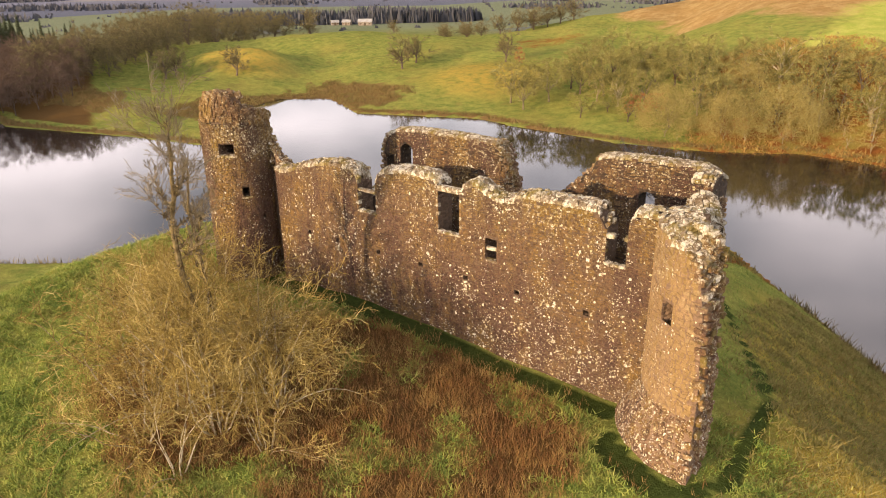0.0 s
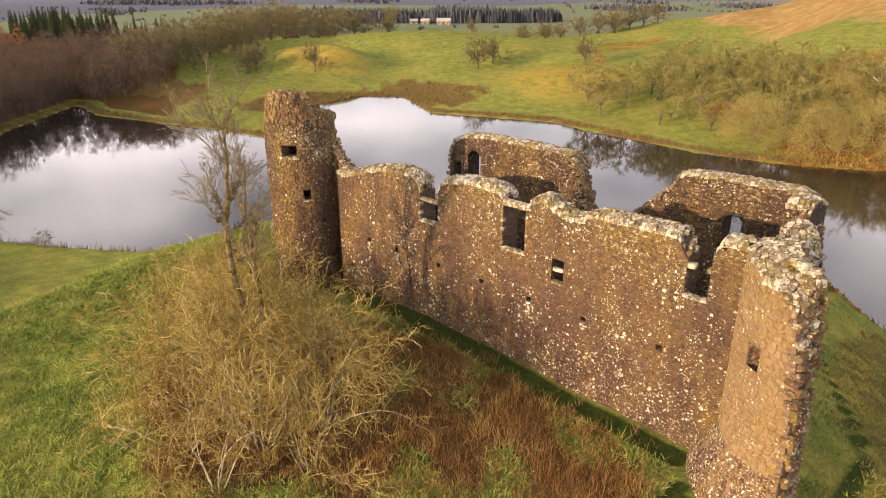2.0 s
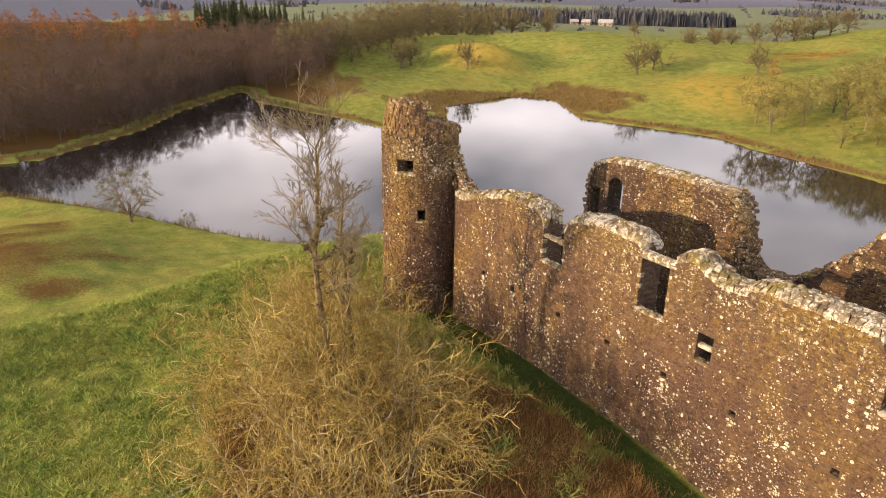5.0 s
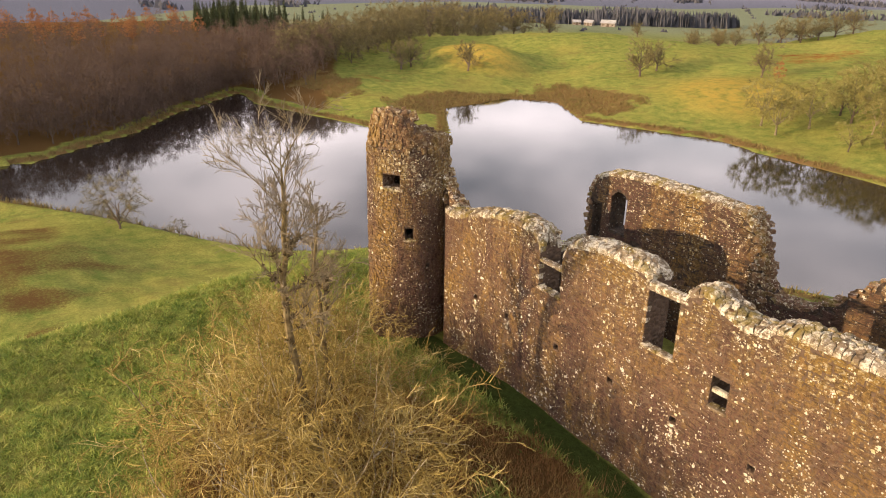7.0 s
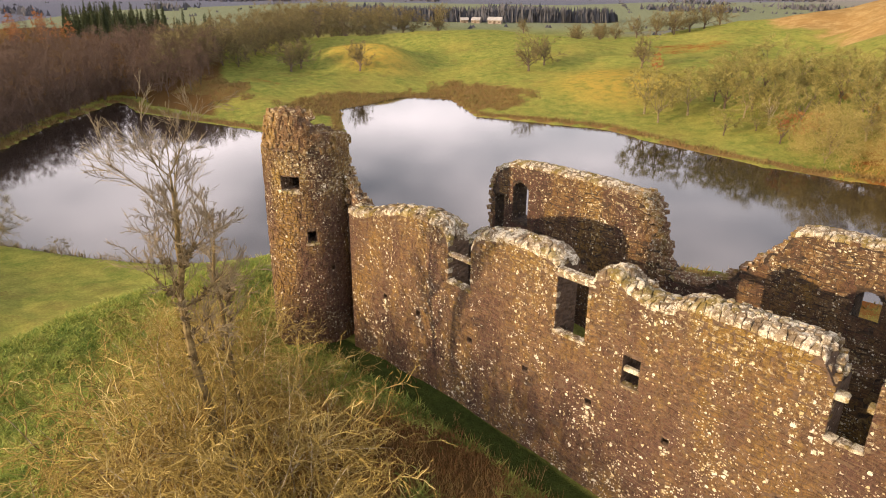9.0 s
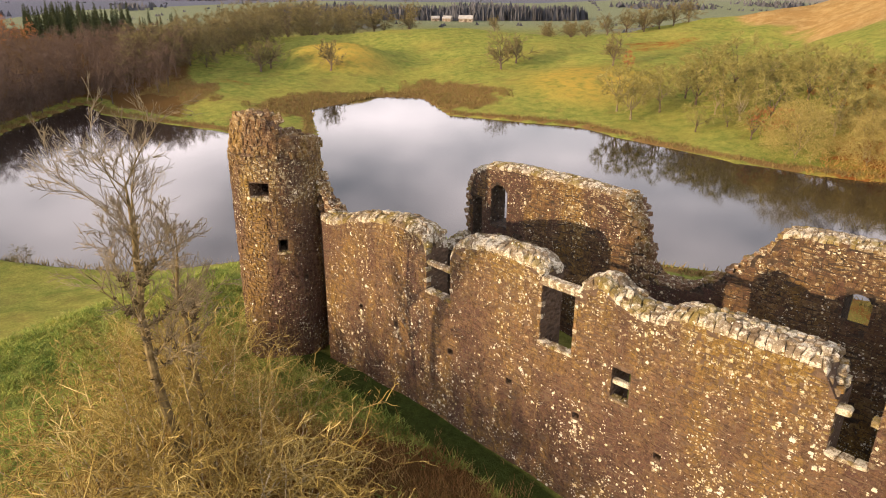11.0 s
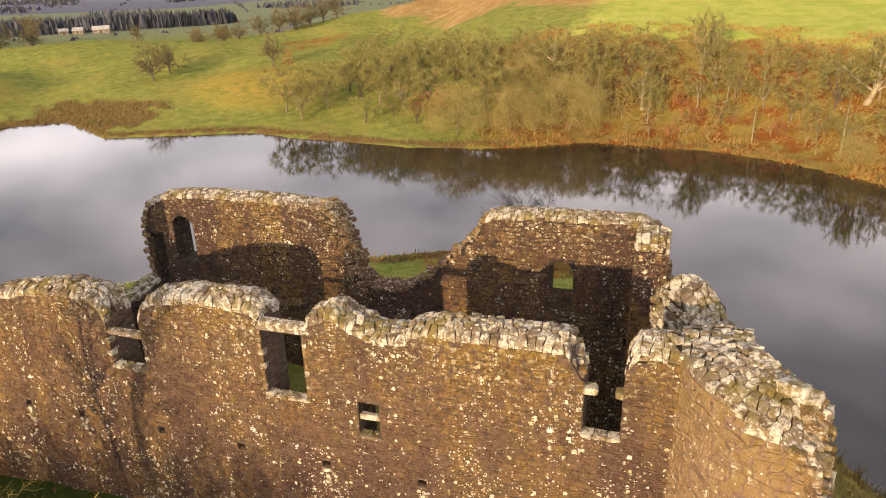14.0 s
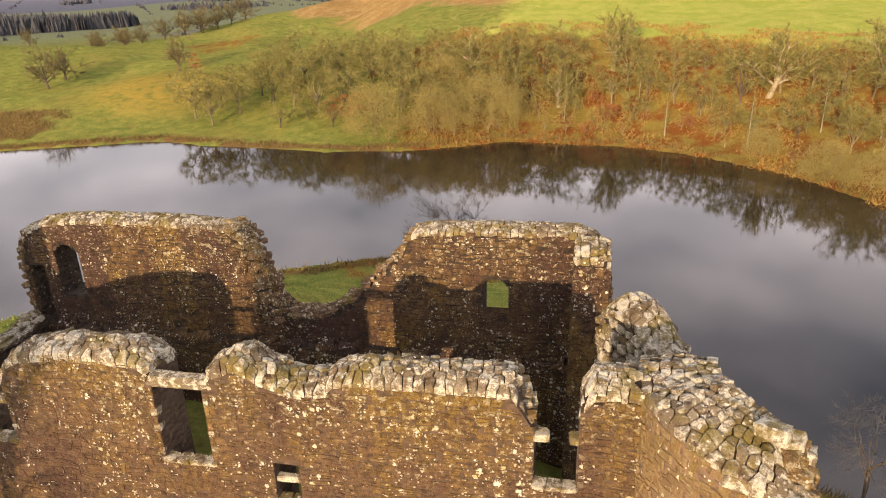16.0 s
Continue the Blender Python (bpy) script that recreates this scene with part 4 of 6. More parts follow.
front_line = lerp_profile([(-3.75, 33.0), (-3.0, 32.95), (-2.3, 33.1), (-1.5, 33.4), (-0.3, 33.8), (0.9, 34.1), (2.7, 34.35), (4.2, 34.25), (4.55, 34.05), (4.8, 33.7), (4.87, 33.3),
                           (6.5, 33.7), (6.75, 34.2), (7.3, 34.55), (8.8, 34.8), (10.4, 34.85), (11.4, 34.8), (11.85, 34.5), (12.0, 34.15), (13.55, 34.15), (13.85, 34.6), (14.5, 34.92),
                           (15.0, 34.88), (15.25, 34.6), (15.85, 34.5), (16.1, 34.25), (17.4, 34.3), (17.6, 34.65), (18.4, 34.85), (20.4, 34.88), (22.85, 34.95), (23.05, 34.5), (23.4, 33.95),
                           (24.7, 34.6), (25.0, 35.15), (26.6, 35.15)])
front_top = ragged(front_line, 0.05, 0.37, 4)
WIN = [(4.87, 6.5, 31.5, 40.0), (11.9, 13.55, 31.45, 40.0), (15.55, 16.38, 30.32, 31.72), (23.45, 24.66, 32.05, 40.0)]
SOCKETS = [(x - 0.17, x + 0.17, 28.45, 28.76) for x in (-0.43, 2.49, 6.54, 10.33, 14.05, 17.9, 22.57)]
front = wall_core("hall_wall", f_front, -3.75, 26.6, BASE, front_top, FRONT_T, M_CORE_MID, castle, WIN, SOCKETS, label="tall hall wall of red-brown sandstone rubble speckled with white lichen")
facing("stone_facing", f_front, -3.75, 26.3, BASE + 1.2, front_top, M_FACE, front, WIN, SOCKETS, seed=21, singles=lambda u, z: 16.6 < u < 23.2 and z > 31.4)
facing("inner_facing", f_front, -3.5, 25.0, 23.4, front_top, M_FACE_REAR, front, [(a - 0.02, b + 0.02, c - 1.6, d) for a, b, c, d in WIN], inward=True, thick=FRONT_T, seed=22, hmax=0.34, lmax=0.7)

# --- the set-back stub that ties the hall wall to the round tower
def f_link(u, w, z):
    return (u, 1.0 + w, z)


link_line = lerp_profile([(-6.6, 36.2), (-6.1, 35.7), (-5.6, 35.0), (-5.2, 34.4), (-4.8, 33.9), (-4.3, 33.4), (-3.3, 33.0)])
link = wall_core("link_wall", f_link, -6.6, -3.3, BASE, ragged(link_line, 0.10, 0.3, 6), 0.7, M_CORE_MID, castle, label="ragged stub of wall between hall and round tower")

# the broken west edge of the hall wall
def f_west_edge(u, w, z):
    return (-3.75 + w, FRONT_T - u, z)


facing("edge_facing", f_west_edge, 0.0, FRONT_T, BASE + 1.2, lambda u: 33.0, M_FACE, front, seed=25)

# --- round corner tower
TX, TY, TR = -7.8, -0.15, 2.66


def f_tower(u, w, z):
    rad = TR - w + 0.012 * (30 - z) * 0.6
    if z > 36.6:
        rad -= 0.20 + 0.16 * (z - 36.6)
    return (TX + rad * math.cos(u), TY + rad * math.sin(u), z)


def tower_outline(u):
    a = (math.degrees(u) + 360) % 360
    return float(np.interp(a, [0, 20, 60, 90, 150, 200, 240, 250, 300, 338, 343, 360], [37.25, 37.1, 36.7, 36.6, 37.0, 37.6, 38.1, 38.5, 38.65, 38.5, 37.4, 37.25]))


tower_top = ragged(tower_outline, 0.12, 0.16, 8)
T0, T1 = 0.0, 2 * math.pi
A_WIN, A_SLIT = radians(360 - 56), radians(360 - 31)
T_WIN = [(A_WIN - 0.22, A_WIN + 0.22, 34.2, 35.06), (A_SLIT - 0.105, A_SLIT + 0.105, 30.9, 31.65)]
T_SOCK = [(radians(352), radians(358), 28.9, 29.2)]
tower = wall_core("round_tower", f_tower, T0, T1, BASE, tower_top, 1.1, M_CORE_MID, castle, T_WIN, T_SOCK, du=0.11, dz=0.3, label="round corner tower with a broken narrower parapet")
facing("stone_facing", f_tower, T0, T1, BASE + 0.4, lambda u: min(36.58, tower_top(u)), M_FACE, tower, T_WIN, T_SOCK, seed=31, lmin=0.07, lmax=0.17, hmin=0.16, hmax=0.26, proud=0.05)
facing("parapet_facing", f_tower, T0, T1, 36.62, tower_top, M_CROWN_J, tower, seed=32, lmin=0.08, lmax=0.2, hmin=0.2, hmax=0.45, proud=0.08)

# --- rear wall of the hall, inner face at y = 12.7
REAR_Y, REAR_T = 12.75, 1.5


def f_rear(u, w, z):
    if w > 1.0 and 20.24 <= u <= 21.46:
        z = sunk(z, 30.9, 1.3)
    return (u, REAR_Y + w - (0.35 if z < 28.2 and w < 0.1 else 0.0), z)


rear_line = lerp_profile([(-4.0, 31.0), (-3.85, 32.6), (-3.3, 33.3), (-2.4, 33.75), (-0.3, 34.0), (5, 34.1), (7.9, 33.95), (8.8, 33.1), (9.2, 31.8), (9.6, 30.4),
                          (10.5, 29.5), (12.2, 29.6), (13.2, 30.0), (13.4, 30.5), (14.2, 30.7), (14.35, 31.3), (14.9, 31.5), (15.05, 32.0), (15.7, 32.2), (15.85, 32.8), (16.5, 33.1), (16.65, 33.8), (17.1, 34.2), (17.7, 34.35), (20, 34.5), (24.5, 34.55), (25.3, 34.2), (25.9, 33.4)])
rear_top = ragged(rear_line, 0.09, 0.36, 14)
R_WIN = [(-1.95, -0.55, 29.9, 32.75, "arch"), (-3.6, -2.75, 28.3, 31.5), (20.25, 21.45, 30.9, 32.3, "arch")]
rear = wall_core("rear_wall", f_rear, -4.0, 25.8, 19.0, rear_top, REAR_T, M_CORE, castle, R_WIN, label="broken rear hall wall with an arched window")
facing("stone_facing", f_rear, -4.0, 24.4, 22.5, rear_top, M_FACE_REAR, rear, R_WIN, seed=41, hmin=0.2, hmax=0.34, lmin=0.25, lmax=0.65)

# --- end wall stub, low west wall and the gate fragment
END_X = 24.3


def f_end(u, w, z):
    return (END_X + w, u, z)


end_line = lerp_profile([(10.9, 33.9), (11.4, 34.3), (12.8, 34.4)])
end_top = ragged(end_line, 0.12, 0.33, 17)
end = wall_core("end_wall", f_end, 10.9, 12.75, 21.0, end_top, 1.5, M_CORE, castle, label="broken end wall stub of the hall")
facing("stone_facing", f_end, 10.9, 12.7, 22.5, end_top, M_FACE_REAR, end, seed=51, hmin=0.2, hmax=0.32)
GA, GB = Vector((25.35, 8.6)), Vector((27.55, 4.6))
g_dir = (GB - GA).normalized()
g_nor = Vector((g_dir.y, -g_dir.x)) * -1


def f_gate(u, w, z):
    p = GA + g_dir * u + g_nor * (w - 0.6)
    return (p.x, p.y, z)


gate_line = lerp_profile([(1.2, 33.4), (1.5, 34.1), (2.0, 34.5), (2.8, 34.45), (3.6, 34.0), (4.4, 33.5)])
gate_top = ragged(gate_line, 0.15, 0.3, 19)
gate = wall_core("gate_wall", f_gate, 1.2, 4.5, 21.0, gate_top, 1.4, M_MORTAR, castle, label="rubble fragment of the gate tower wall")

# rounded lichened rubble bedded in dark mortar on both its faces
studs = []
sr = random.Random(77)
for face in (0.0, 1.4):
    z = 24.0
    while z < 34.4:
        u = 1.2 + sr.uniform(0, 0.3)
        while u < 4.5:
            if z < gate_line(u) - 0.05:
                p = f_gate(u, face + sr.uniform(-0.06, 0.06), z + sr.uniform(-0.08, 0.08))
                studs.append((Vector(p), (sr.uniform(0.28, 0.44), sr.uniform(0.26, 0.36), sr.uniform(0.22, 0.34)), math.atan2(g_dir.y, g_dir.x) + sr.uniform(-0.3, 0.3)))
            u += sr.uniform(0.40, 0.56)
        z += sr.uniform(0.34, 0.42)
heap("fragment_facing", studs, M_FRAGMENT, gate, "rounded lichened rubble in dark mortar")


def f_end_face(u, w, z):
    return (END_X + u, 10.88 + w, z)


facing("broken_facing", f_end_face, 0.0, 1.5, 22.5, lambda u: 33.95, M_FACE_REAR, end, seed=54, hmin=0.2, hmax=0.36, proud=0.05)


def f_west(u, w, z):
    return (-4.6 + w, u, z)


west_line = lerp_profile([(1.4, 29.5), (4, 28.9), (8, 28.4), (11, 28.2), (12.8, 28.6)])
west_top = ragged(west_line, 0.15, 0.35, 23)
west = wall_core("west_wall", f_west, 1.45, 12.75, 21.0, west_top, 1.5, M_CORE, castle, label="low broken west wall of the hall")

# --- half-round gate tower, broken off at its outer end
DX, DY, DR, D_T = 30.4, 0.9, 4.25, 2.0


def f_gatetower(u, w, z):
    if w > 1.0 and abs(u - A_DWIN) < 0.097:
        z = sunk(z, 30.85, 1.4)
    if w > 1.0 and z > 31.5:
        # the wall head rises towards the inner face
        z += 0.42 * min(1.0, (z - 31.5) / 2.5)
    flare = 1.25 * float(smooth01(26.4, 23.0, np.array(z))) if w < 0.1 else 0.0
    rad = DR + flare - w
    return (DX + rad * math.cos(u), DY + rad * math.sin(u), z)


d_line = lerp_profile([(radians(156), 34.4), (radians(162), 35.05), (radians(172), 35.2), (radians(190), 35.25), (radians(205), 35.4), (radians(222), 35.3), (radians(242), 35.08), (radians(257), 34.4), (radians(260.5), 33.4), (radians(264), 31.6),
                       (radians(266), 29.8), (radians(268), 27.0), (radians(269.5), 24.5), (radians(272), 23.0)])
d_top = ragged(d_line, 0.13, 0.085, 27)
A_DWIN = math.atan2(-2.95 - DY, 27.75 - DX) + 2 * math.pi
D_WIN = [(A_DWIN - 0.095, A_DWIN + 0.095, 30.85, 31.95)]
gatetower = wall_core("gate_tower", f_gatetower, radians(156), radians(272), BASE, d_top, D_T, M_CORE_PALE, castle, D_WIN, (), du=0.075, dz=0.28, label="half-round gate tower with a splayed base, broken off at its outer end")
facing("ashlar_facing", f_gatetower, radians(172), radians(270), 26.2, d_top, M_FACE_CLEAN, gatetower, D_WIN, seed=61, lmin=0.05, lmax=0.115, hmin=0.20, hmax=0.34, proud=0.03)
facing("plinth_facing", f_gatetower, radians(172), radians(270.5), BASE + 0.5, lambda u: min(26.2, d_top(u)), M_PLINTH, gatetower, seed=62, lmin=0.05, lmax=0.12, hmin=0.16, hmax=0.26)

def f_gatecap(u, w, z):
    rad = DR - w
    return (DX + rad * math.cos(u), DY + rad * math.sin(u), z)


# ---------------------------------------------------------------- cap stones, lintels, sills, rubble
cobbled_top(f_front, -3.7, 26.2, front_line, FRONT_T, 0.28, front, avoid=[WIN[0][:2], WIN[1][:2], (22.98, 24.66)], singles=lambda u: u > 9.5, seed=5, size=0.30, joint=0.024, relief=0.12)
cobbled_top(f_gatecap, radians(157), radians(257), d_line, D_T, 0.16, gatetower, back=0.45, scale=3.6, singles=lambda u: True, seed=6, size=0.29, relief=0.13, joint=0.034)
cobbled_top(f_rear, -3.2, 8.4, rear_line, REAR_T, 0.22, rear, seed=7, size=0.30, joint=0.028)
cobbled_top(f_rear, 17.0, 25.6, rear_line, REAR_T, 0.22, rear, seed=8, size=0.30, joint=0.028)
heap("cap_rubble", cap_rows(f_end, 11.0, 12.7, end_line, 1.5, 0.3, seed=8), M_CAP_J, end)
cobbled_top(f_gate, 1.2, 4.5, gate_line, 1.4, 0.35, gate, seed=9, mats=(M_FRAGMENT, M_FRAGMENT), size=0.34, relief=0.14, joint=0.05)
heap("cap_rubble", cap_rows(f_rear, 8.3, 17.1, rear_line, REAR_T, 0.15, size=(0.22, 0.5), seed=13), M_RUBBLE, rear)
heap("cap_rubble", cap_rows(f_west, 1.5, 12.6, west_line, 1.5, 0.2, seed=10), M_CAP_J, west)


def bar_of_stone(name, parent, x0, x1, y0, y1, z0, z1, label=""):
    ob = new(name, rng.choice(DRESSED))
    ob.parent = parent
    ob.matrix_local = Matrix.Translation(((x0 + x1) / 2, (y0 + y1) / 2, (z0 + z1) / 2)) @ Matrix.Diagonal((x1 - x0, y1 - y0, z1 - z0, 1))
    return tagged(ob, label) if label else ob


bar_of_stone("lintel", front, 4.6, 6.8, 0.02, 0.36, 32.83, 33.05, "pale weathered window lintel")
bar_of_stone("lintel", front, 11.6, 13.95, -0.03, 0.45, 34.12, 34.46, "pale weathered window lintel")
# pale dressed stones up the jambs of the tall windows
for x, z0, n in ((11.82, 31.7, 8), (13.66, 31.7, 8), (4.80, 31.7, 4), (6.60, 31.7, 4)):
    for k in range(n):
        if (k * 7 + int(x)) % 3:
            lay_stone("jamb_stone", front, (x, 0.14, z0 + 0.29 * k), (0.16 + 0.05 * (k % 2), 0.36, 0.26), 0, DRESSED if k % 2 else CROWN, 0.04)
bar_of_stone("transom", front, 15.45, 16.45, 0.1, 0.35, 30.92, 31.12, "pale stone window transom")
bar_of_stone("lintel_stub", front, 23.3, 23.85, 0.05, 0.45, 33.45, 33.72, "broken pale lintel end")
bar_of_stone("lintel_stub", front, 24.4, 24.85, 0.05, 0.45, 33.45, 33.72, "broken pale lintel end")
for a, b, z in ((4.8, 6.6, 31.5), (11.8, 13.65, 31.45), (15.5, 16.45, 30.32), (23.4, 24.7, 32.05)):
    n = max(2, round((b - a) / 0.5))
    for i in range(n):
        u = a + (b - a) * (i + 0.5) / n
        lay_stone("sill_stone", front, (u, 0.12, z - 0.06), ((b - a) / n * 0.97, 0.42, 0.17), 0, DRESSED, 0.05)
for k in range(5):
    u = A_WIN - 0.24 + 0.12 * k
    p = f_tower(u, 0.12, 34.12)
    lay_stone("sill_stone", tower, p, (0.3, 0.42, 0.2), u + math.pi / 2, DRESSED, 0.05)
for k in range(3):
    u = A_SLIT - 0.11 + 0.11 * k
    lay_stone("sill_stone", tower, f_tower(u, 0.12, 30.82), (0.28, 0.4, 0.16), u + math.pi / 2, DRESSED, 0.05)
# rubble along the tower's broken crown
for k in range(48):
    u = k / 48 * 2 * math.pi
    for w in (0.2, 0.65):
        p = Vector(f_tower(u, w, tower_outline(u)))
        lay_stone("crown_stone", tower, (p.x, p.y, p.z + rng.uniform(-0.05, 0.1)), (rng.uniform(0.28, 0.6), rng.uniform(0.3, 0.5), rng.uniform(0.25, 0.6)), u + math.pi / 2, CROWN, 0.35)
# pale crust run down below some of the sockets
r = random.Random(36)
for u0, drop, n in ((-0.43, 1.3, 26), (2.49, 0.8, 16), (14.05, 1.0, 24), (17.9, 0.5, 9)):
    items = []
    for k in range(n):
        f = r.random() ** 1.4
        items.append((Vector(f_front(u0 + r.gauss(0.02, 0.07 + 0.05 * (1 - f)), -0.028, 28.38 - drop * f)), (r.uniform(0.07, 0.17), 0.045, r.uniform(0.06, 0.16)), r.uniform(-0.1, 0.1)))
    heap("lichen_streak", items, M_PALE_CRUST, front, "pale lichen run below a socket")
# loose stones where the wall head steps
r = random.Random(31)
for u0, u1, n in ((3.5, 4.8, 16), (6.5, 7.2, 9), (11.0, 11.9, 12), (13.6, 15.6, 24), (15.6, 17.4, 22), (22.6, 23.4, 10)):
    for k in range(n):
        u, w = r.uniform(u0, u1), r.uniform(0.08, FRONT_T - 0.1)
        lay_stone("cap_stone", front, f_front(u, w, front_line(u) + r.uniform(0.0, 0.16)), (r.uniform(0.22, 0.46), r.uniform(0.22, 0.4), r.uniform(0.14, 0.26)), r.uniform(0, 3), STONES if k % 3 else CROWN, 0.3)
items = []
for k in range(170):
    u = r.uniform(-6.3, -3.35)
    z = link_line(u) - (0.0 if k % 2 else r.uniform(0, 1.5))
    items.append((Vector(f_link(u + 0.06, r.uniform(0, 0.7) if k % 3 else 0.0, z)), (r.uniform(0.2, 0.38), r.uniform(0.2, 0.36), r.uniform(0.16, 0.3)), r.uniform(-0.4, 0.4)))
heap("toothing", items, M_RUBBLE, link, "ragged lichened toothing against the tower")
items = []
for k in range(150):
    z = r.uniform(27.5, 33.4)
    u = float(np.interp(z, [27.5, 31.0, 32.6, 33.4], [-4.0, -4.0, -3.85, -3.3]))
    items.append((Vector(f_rear(u + r.uniform(-0.12, 0.12), r.uniform(0, REAR_T), z)), (r.uniform(0.24, 0.45), r.uniform(0.26, 0.45), r.uniform(0.2, 0.34)), r.uniform(-0.3, 0.3)))
heap("broken_end", items, M_RUBBLE, rear, "ragged broken masonry end")
items = []
for k in range(420):
    u = r.uniform(0, 2 * math.pi)
    z = r.uniform(36.55, tower_outline(u) + 0.05)
    w = r.uniform(-0.08, 0.06) if k % 3 else r.uniform(0.2, 1.0)
    z = z if k % 3 else tower_outline(u) + r.uniform(-0.1, 0.12)
    items.append((Vector(f_tower(u, w, z)), (r.uniform(0.2, 0.4), r.uniform(0.2, 0.36), r.uniform(0.24, 0.55)), u + math.pi / 2 + r.uniform(-0.3, 0.3)))
heap("crown_rubble", items, M_CROWN_J, tower, "rough upright rubble of the broken crown")
# broken ends
items = []
r = random.Random(12)
for k in range(260):
    z = r.uniform(22.5, 35.0)
    a = float(np.interp(z, [23.0, 24.5, 27.0, 29.8, 31.6, 33.4, 34.3, 34.9], [radians(q) for q in (271.5, 269.5, 268, 266, 264, 260.5, 257, 250)]))
    w = r.uniform(0.0, D_T)
    items.append((Vector(f_gatetower(a + r.uniform(-0.03, 0.02), w, z)), (r.uniform(0.3, 0.6), r.uniform(0.3, 0.55), r.uniform(0.2, 0.38)), a + math.pi / 2))
heap("broken_edge", items, M_RUBBLE, gatetower, "ragged broken masonry edge")
items = []
for k in range(110):
    z = r.uniform(24, 34.2)
    u = float(np.interp(z, [24, 33.0, 34.2], [4.5, 4.4, 3.9]))
    items.append((Vector(f_gate(u + r.uniform(-0.2, 0.15), r.uniform(0, 1.4), z)), (r.uniform(0.3, 0.6), r.uniform(0.3, 0.6), r.uniform(0.22, 0.4)), r.uniform(0, 3)))
for k in range(70):
    z = r.uniform(26, 33.6)
    items.append((Vector(f_gate(1.2 + r.uniform(-0.1, 0.15), r.uniform(0, 1.4), z)), (r.uniform(0.3, 0.5), r.uniform(0.3, 0.5), r.uniform(0.24, 0.4)), r.uniform(0, 3)))
heap("broken_edge", items, M_FRAGMENT, gate, "grey lichened rubble")
items = []
for k in range(220):
    z = r.uniform(28.5, 34.2)
    u = float(np.interp(z, [28.5, 30.4, 31.8, 33.1, 34.2], [10.6, 9.7, 9.3, 8.9, 8.2]))
    items.append((Vector(f_rear(u + r.uniform(-0.35, 0.1), r.uniform(0, REAR_T), z)), (r.uniform(0.25, 0.5), r.uniform(0.3, 0.5), r.uniform(0.2, 0.36)), r.uniform(0, 3)))
for k in range(230):
    z = r.uniform(24.0, 34.2)
    x = float(np.interp(z, [24, 32, 34.3], [25.9, 25.8, 25.2]))
    items.append((Vector((x + r.uniform(-0.15, 0.12), r.uniform(10.95, REAR_Y + REAR_T), z)), (r.uniform(0.3, 0.5), r.uniform(0.3, 0.5), r.uniform(0.2, 0.36)), r.uniform(-0.3, 0.3)))
heap("broken_edge", items, M_RUBBLE, rear, "ragged broken masonry edge")

# dressed jamb stones and stepped cap stones beside the last window, and big flat blocks at the gate tower's broken end
for k in range(7):
    z = 32.2 + 0.24 * k
    lay_stone("jamb_stone", front, (23.36 - 0.03 * (k % 2), 0.16, z), (0.20, 0.36, 0.22), 0, DRESSED, 0.04)
    if k not in (5, 6):
        lay_stone("jamb_stone", front, (24.76 + 0.03 * (k % 2), 0.16, z), (0.20, 0.36, 0.22), 0, DRESSED, 0.04)
for u, w, z, sz in ((22.9, 0.3, 34.42, 0.42), (23.1, 0.75, 34.3, 0.45), (23.2, 0.3, 34.12, 0.36), (23.25, 1.1, 34.2, 0.4), (24.95, 0.4, 34.72, 0.5), (24.9, 1.0, 34.75, 0.45), (24.8, 0.35, 34.35, 0.3)):
    lay_stone("cap_stone", front, f_front(u, w, z), (sz, sz * 0.9, 0.24), 0, STONES, 0.15)
for deg, w, z, L in ((236, 0.25, 35.0, 0.62), (240, 1.3, 35.4, 0.7), (244, 0.3, 34.85, 0.66), (247, 1.5, 35.15, 0.6), (250, 0.5, 34.75, 0.7), (252.5, 1.6, 34.85, 0.62), (254.5, 0.35, 34.25, 0.64), (256, 1.0, 34.2, 0.6),
                     (258.5, 0.3, 33.75, 0.55), (259.5, 0.95, 33.65, 0.6), (261.5, 0.35, 32.95, 0.5), (263, 0.95, 32.4, 0.5)):
    a = radians(deg)
    lay_stone("edge_block", gatetower, f_gatetower(a, w, z), (L, 0.62, 0.34), a + math.pi / 2, STONES, 0.16)

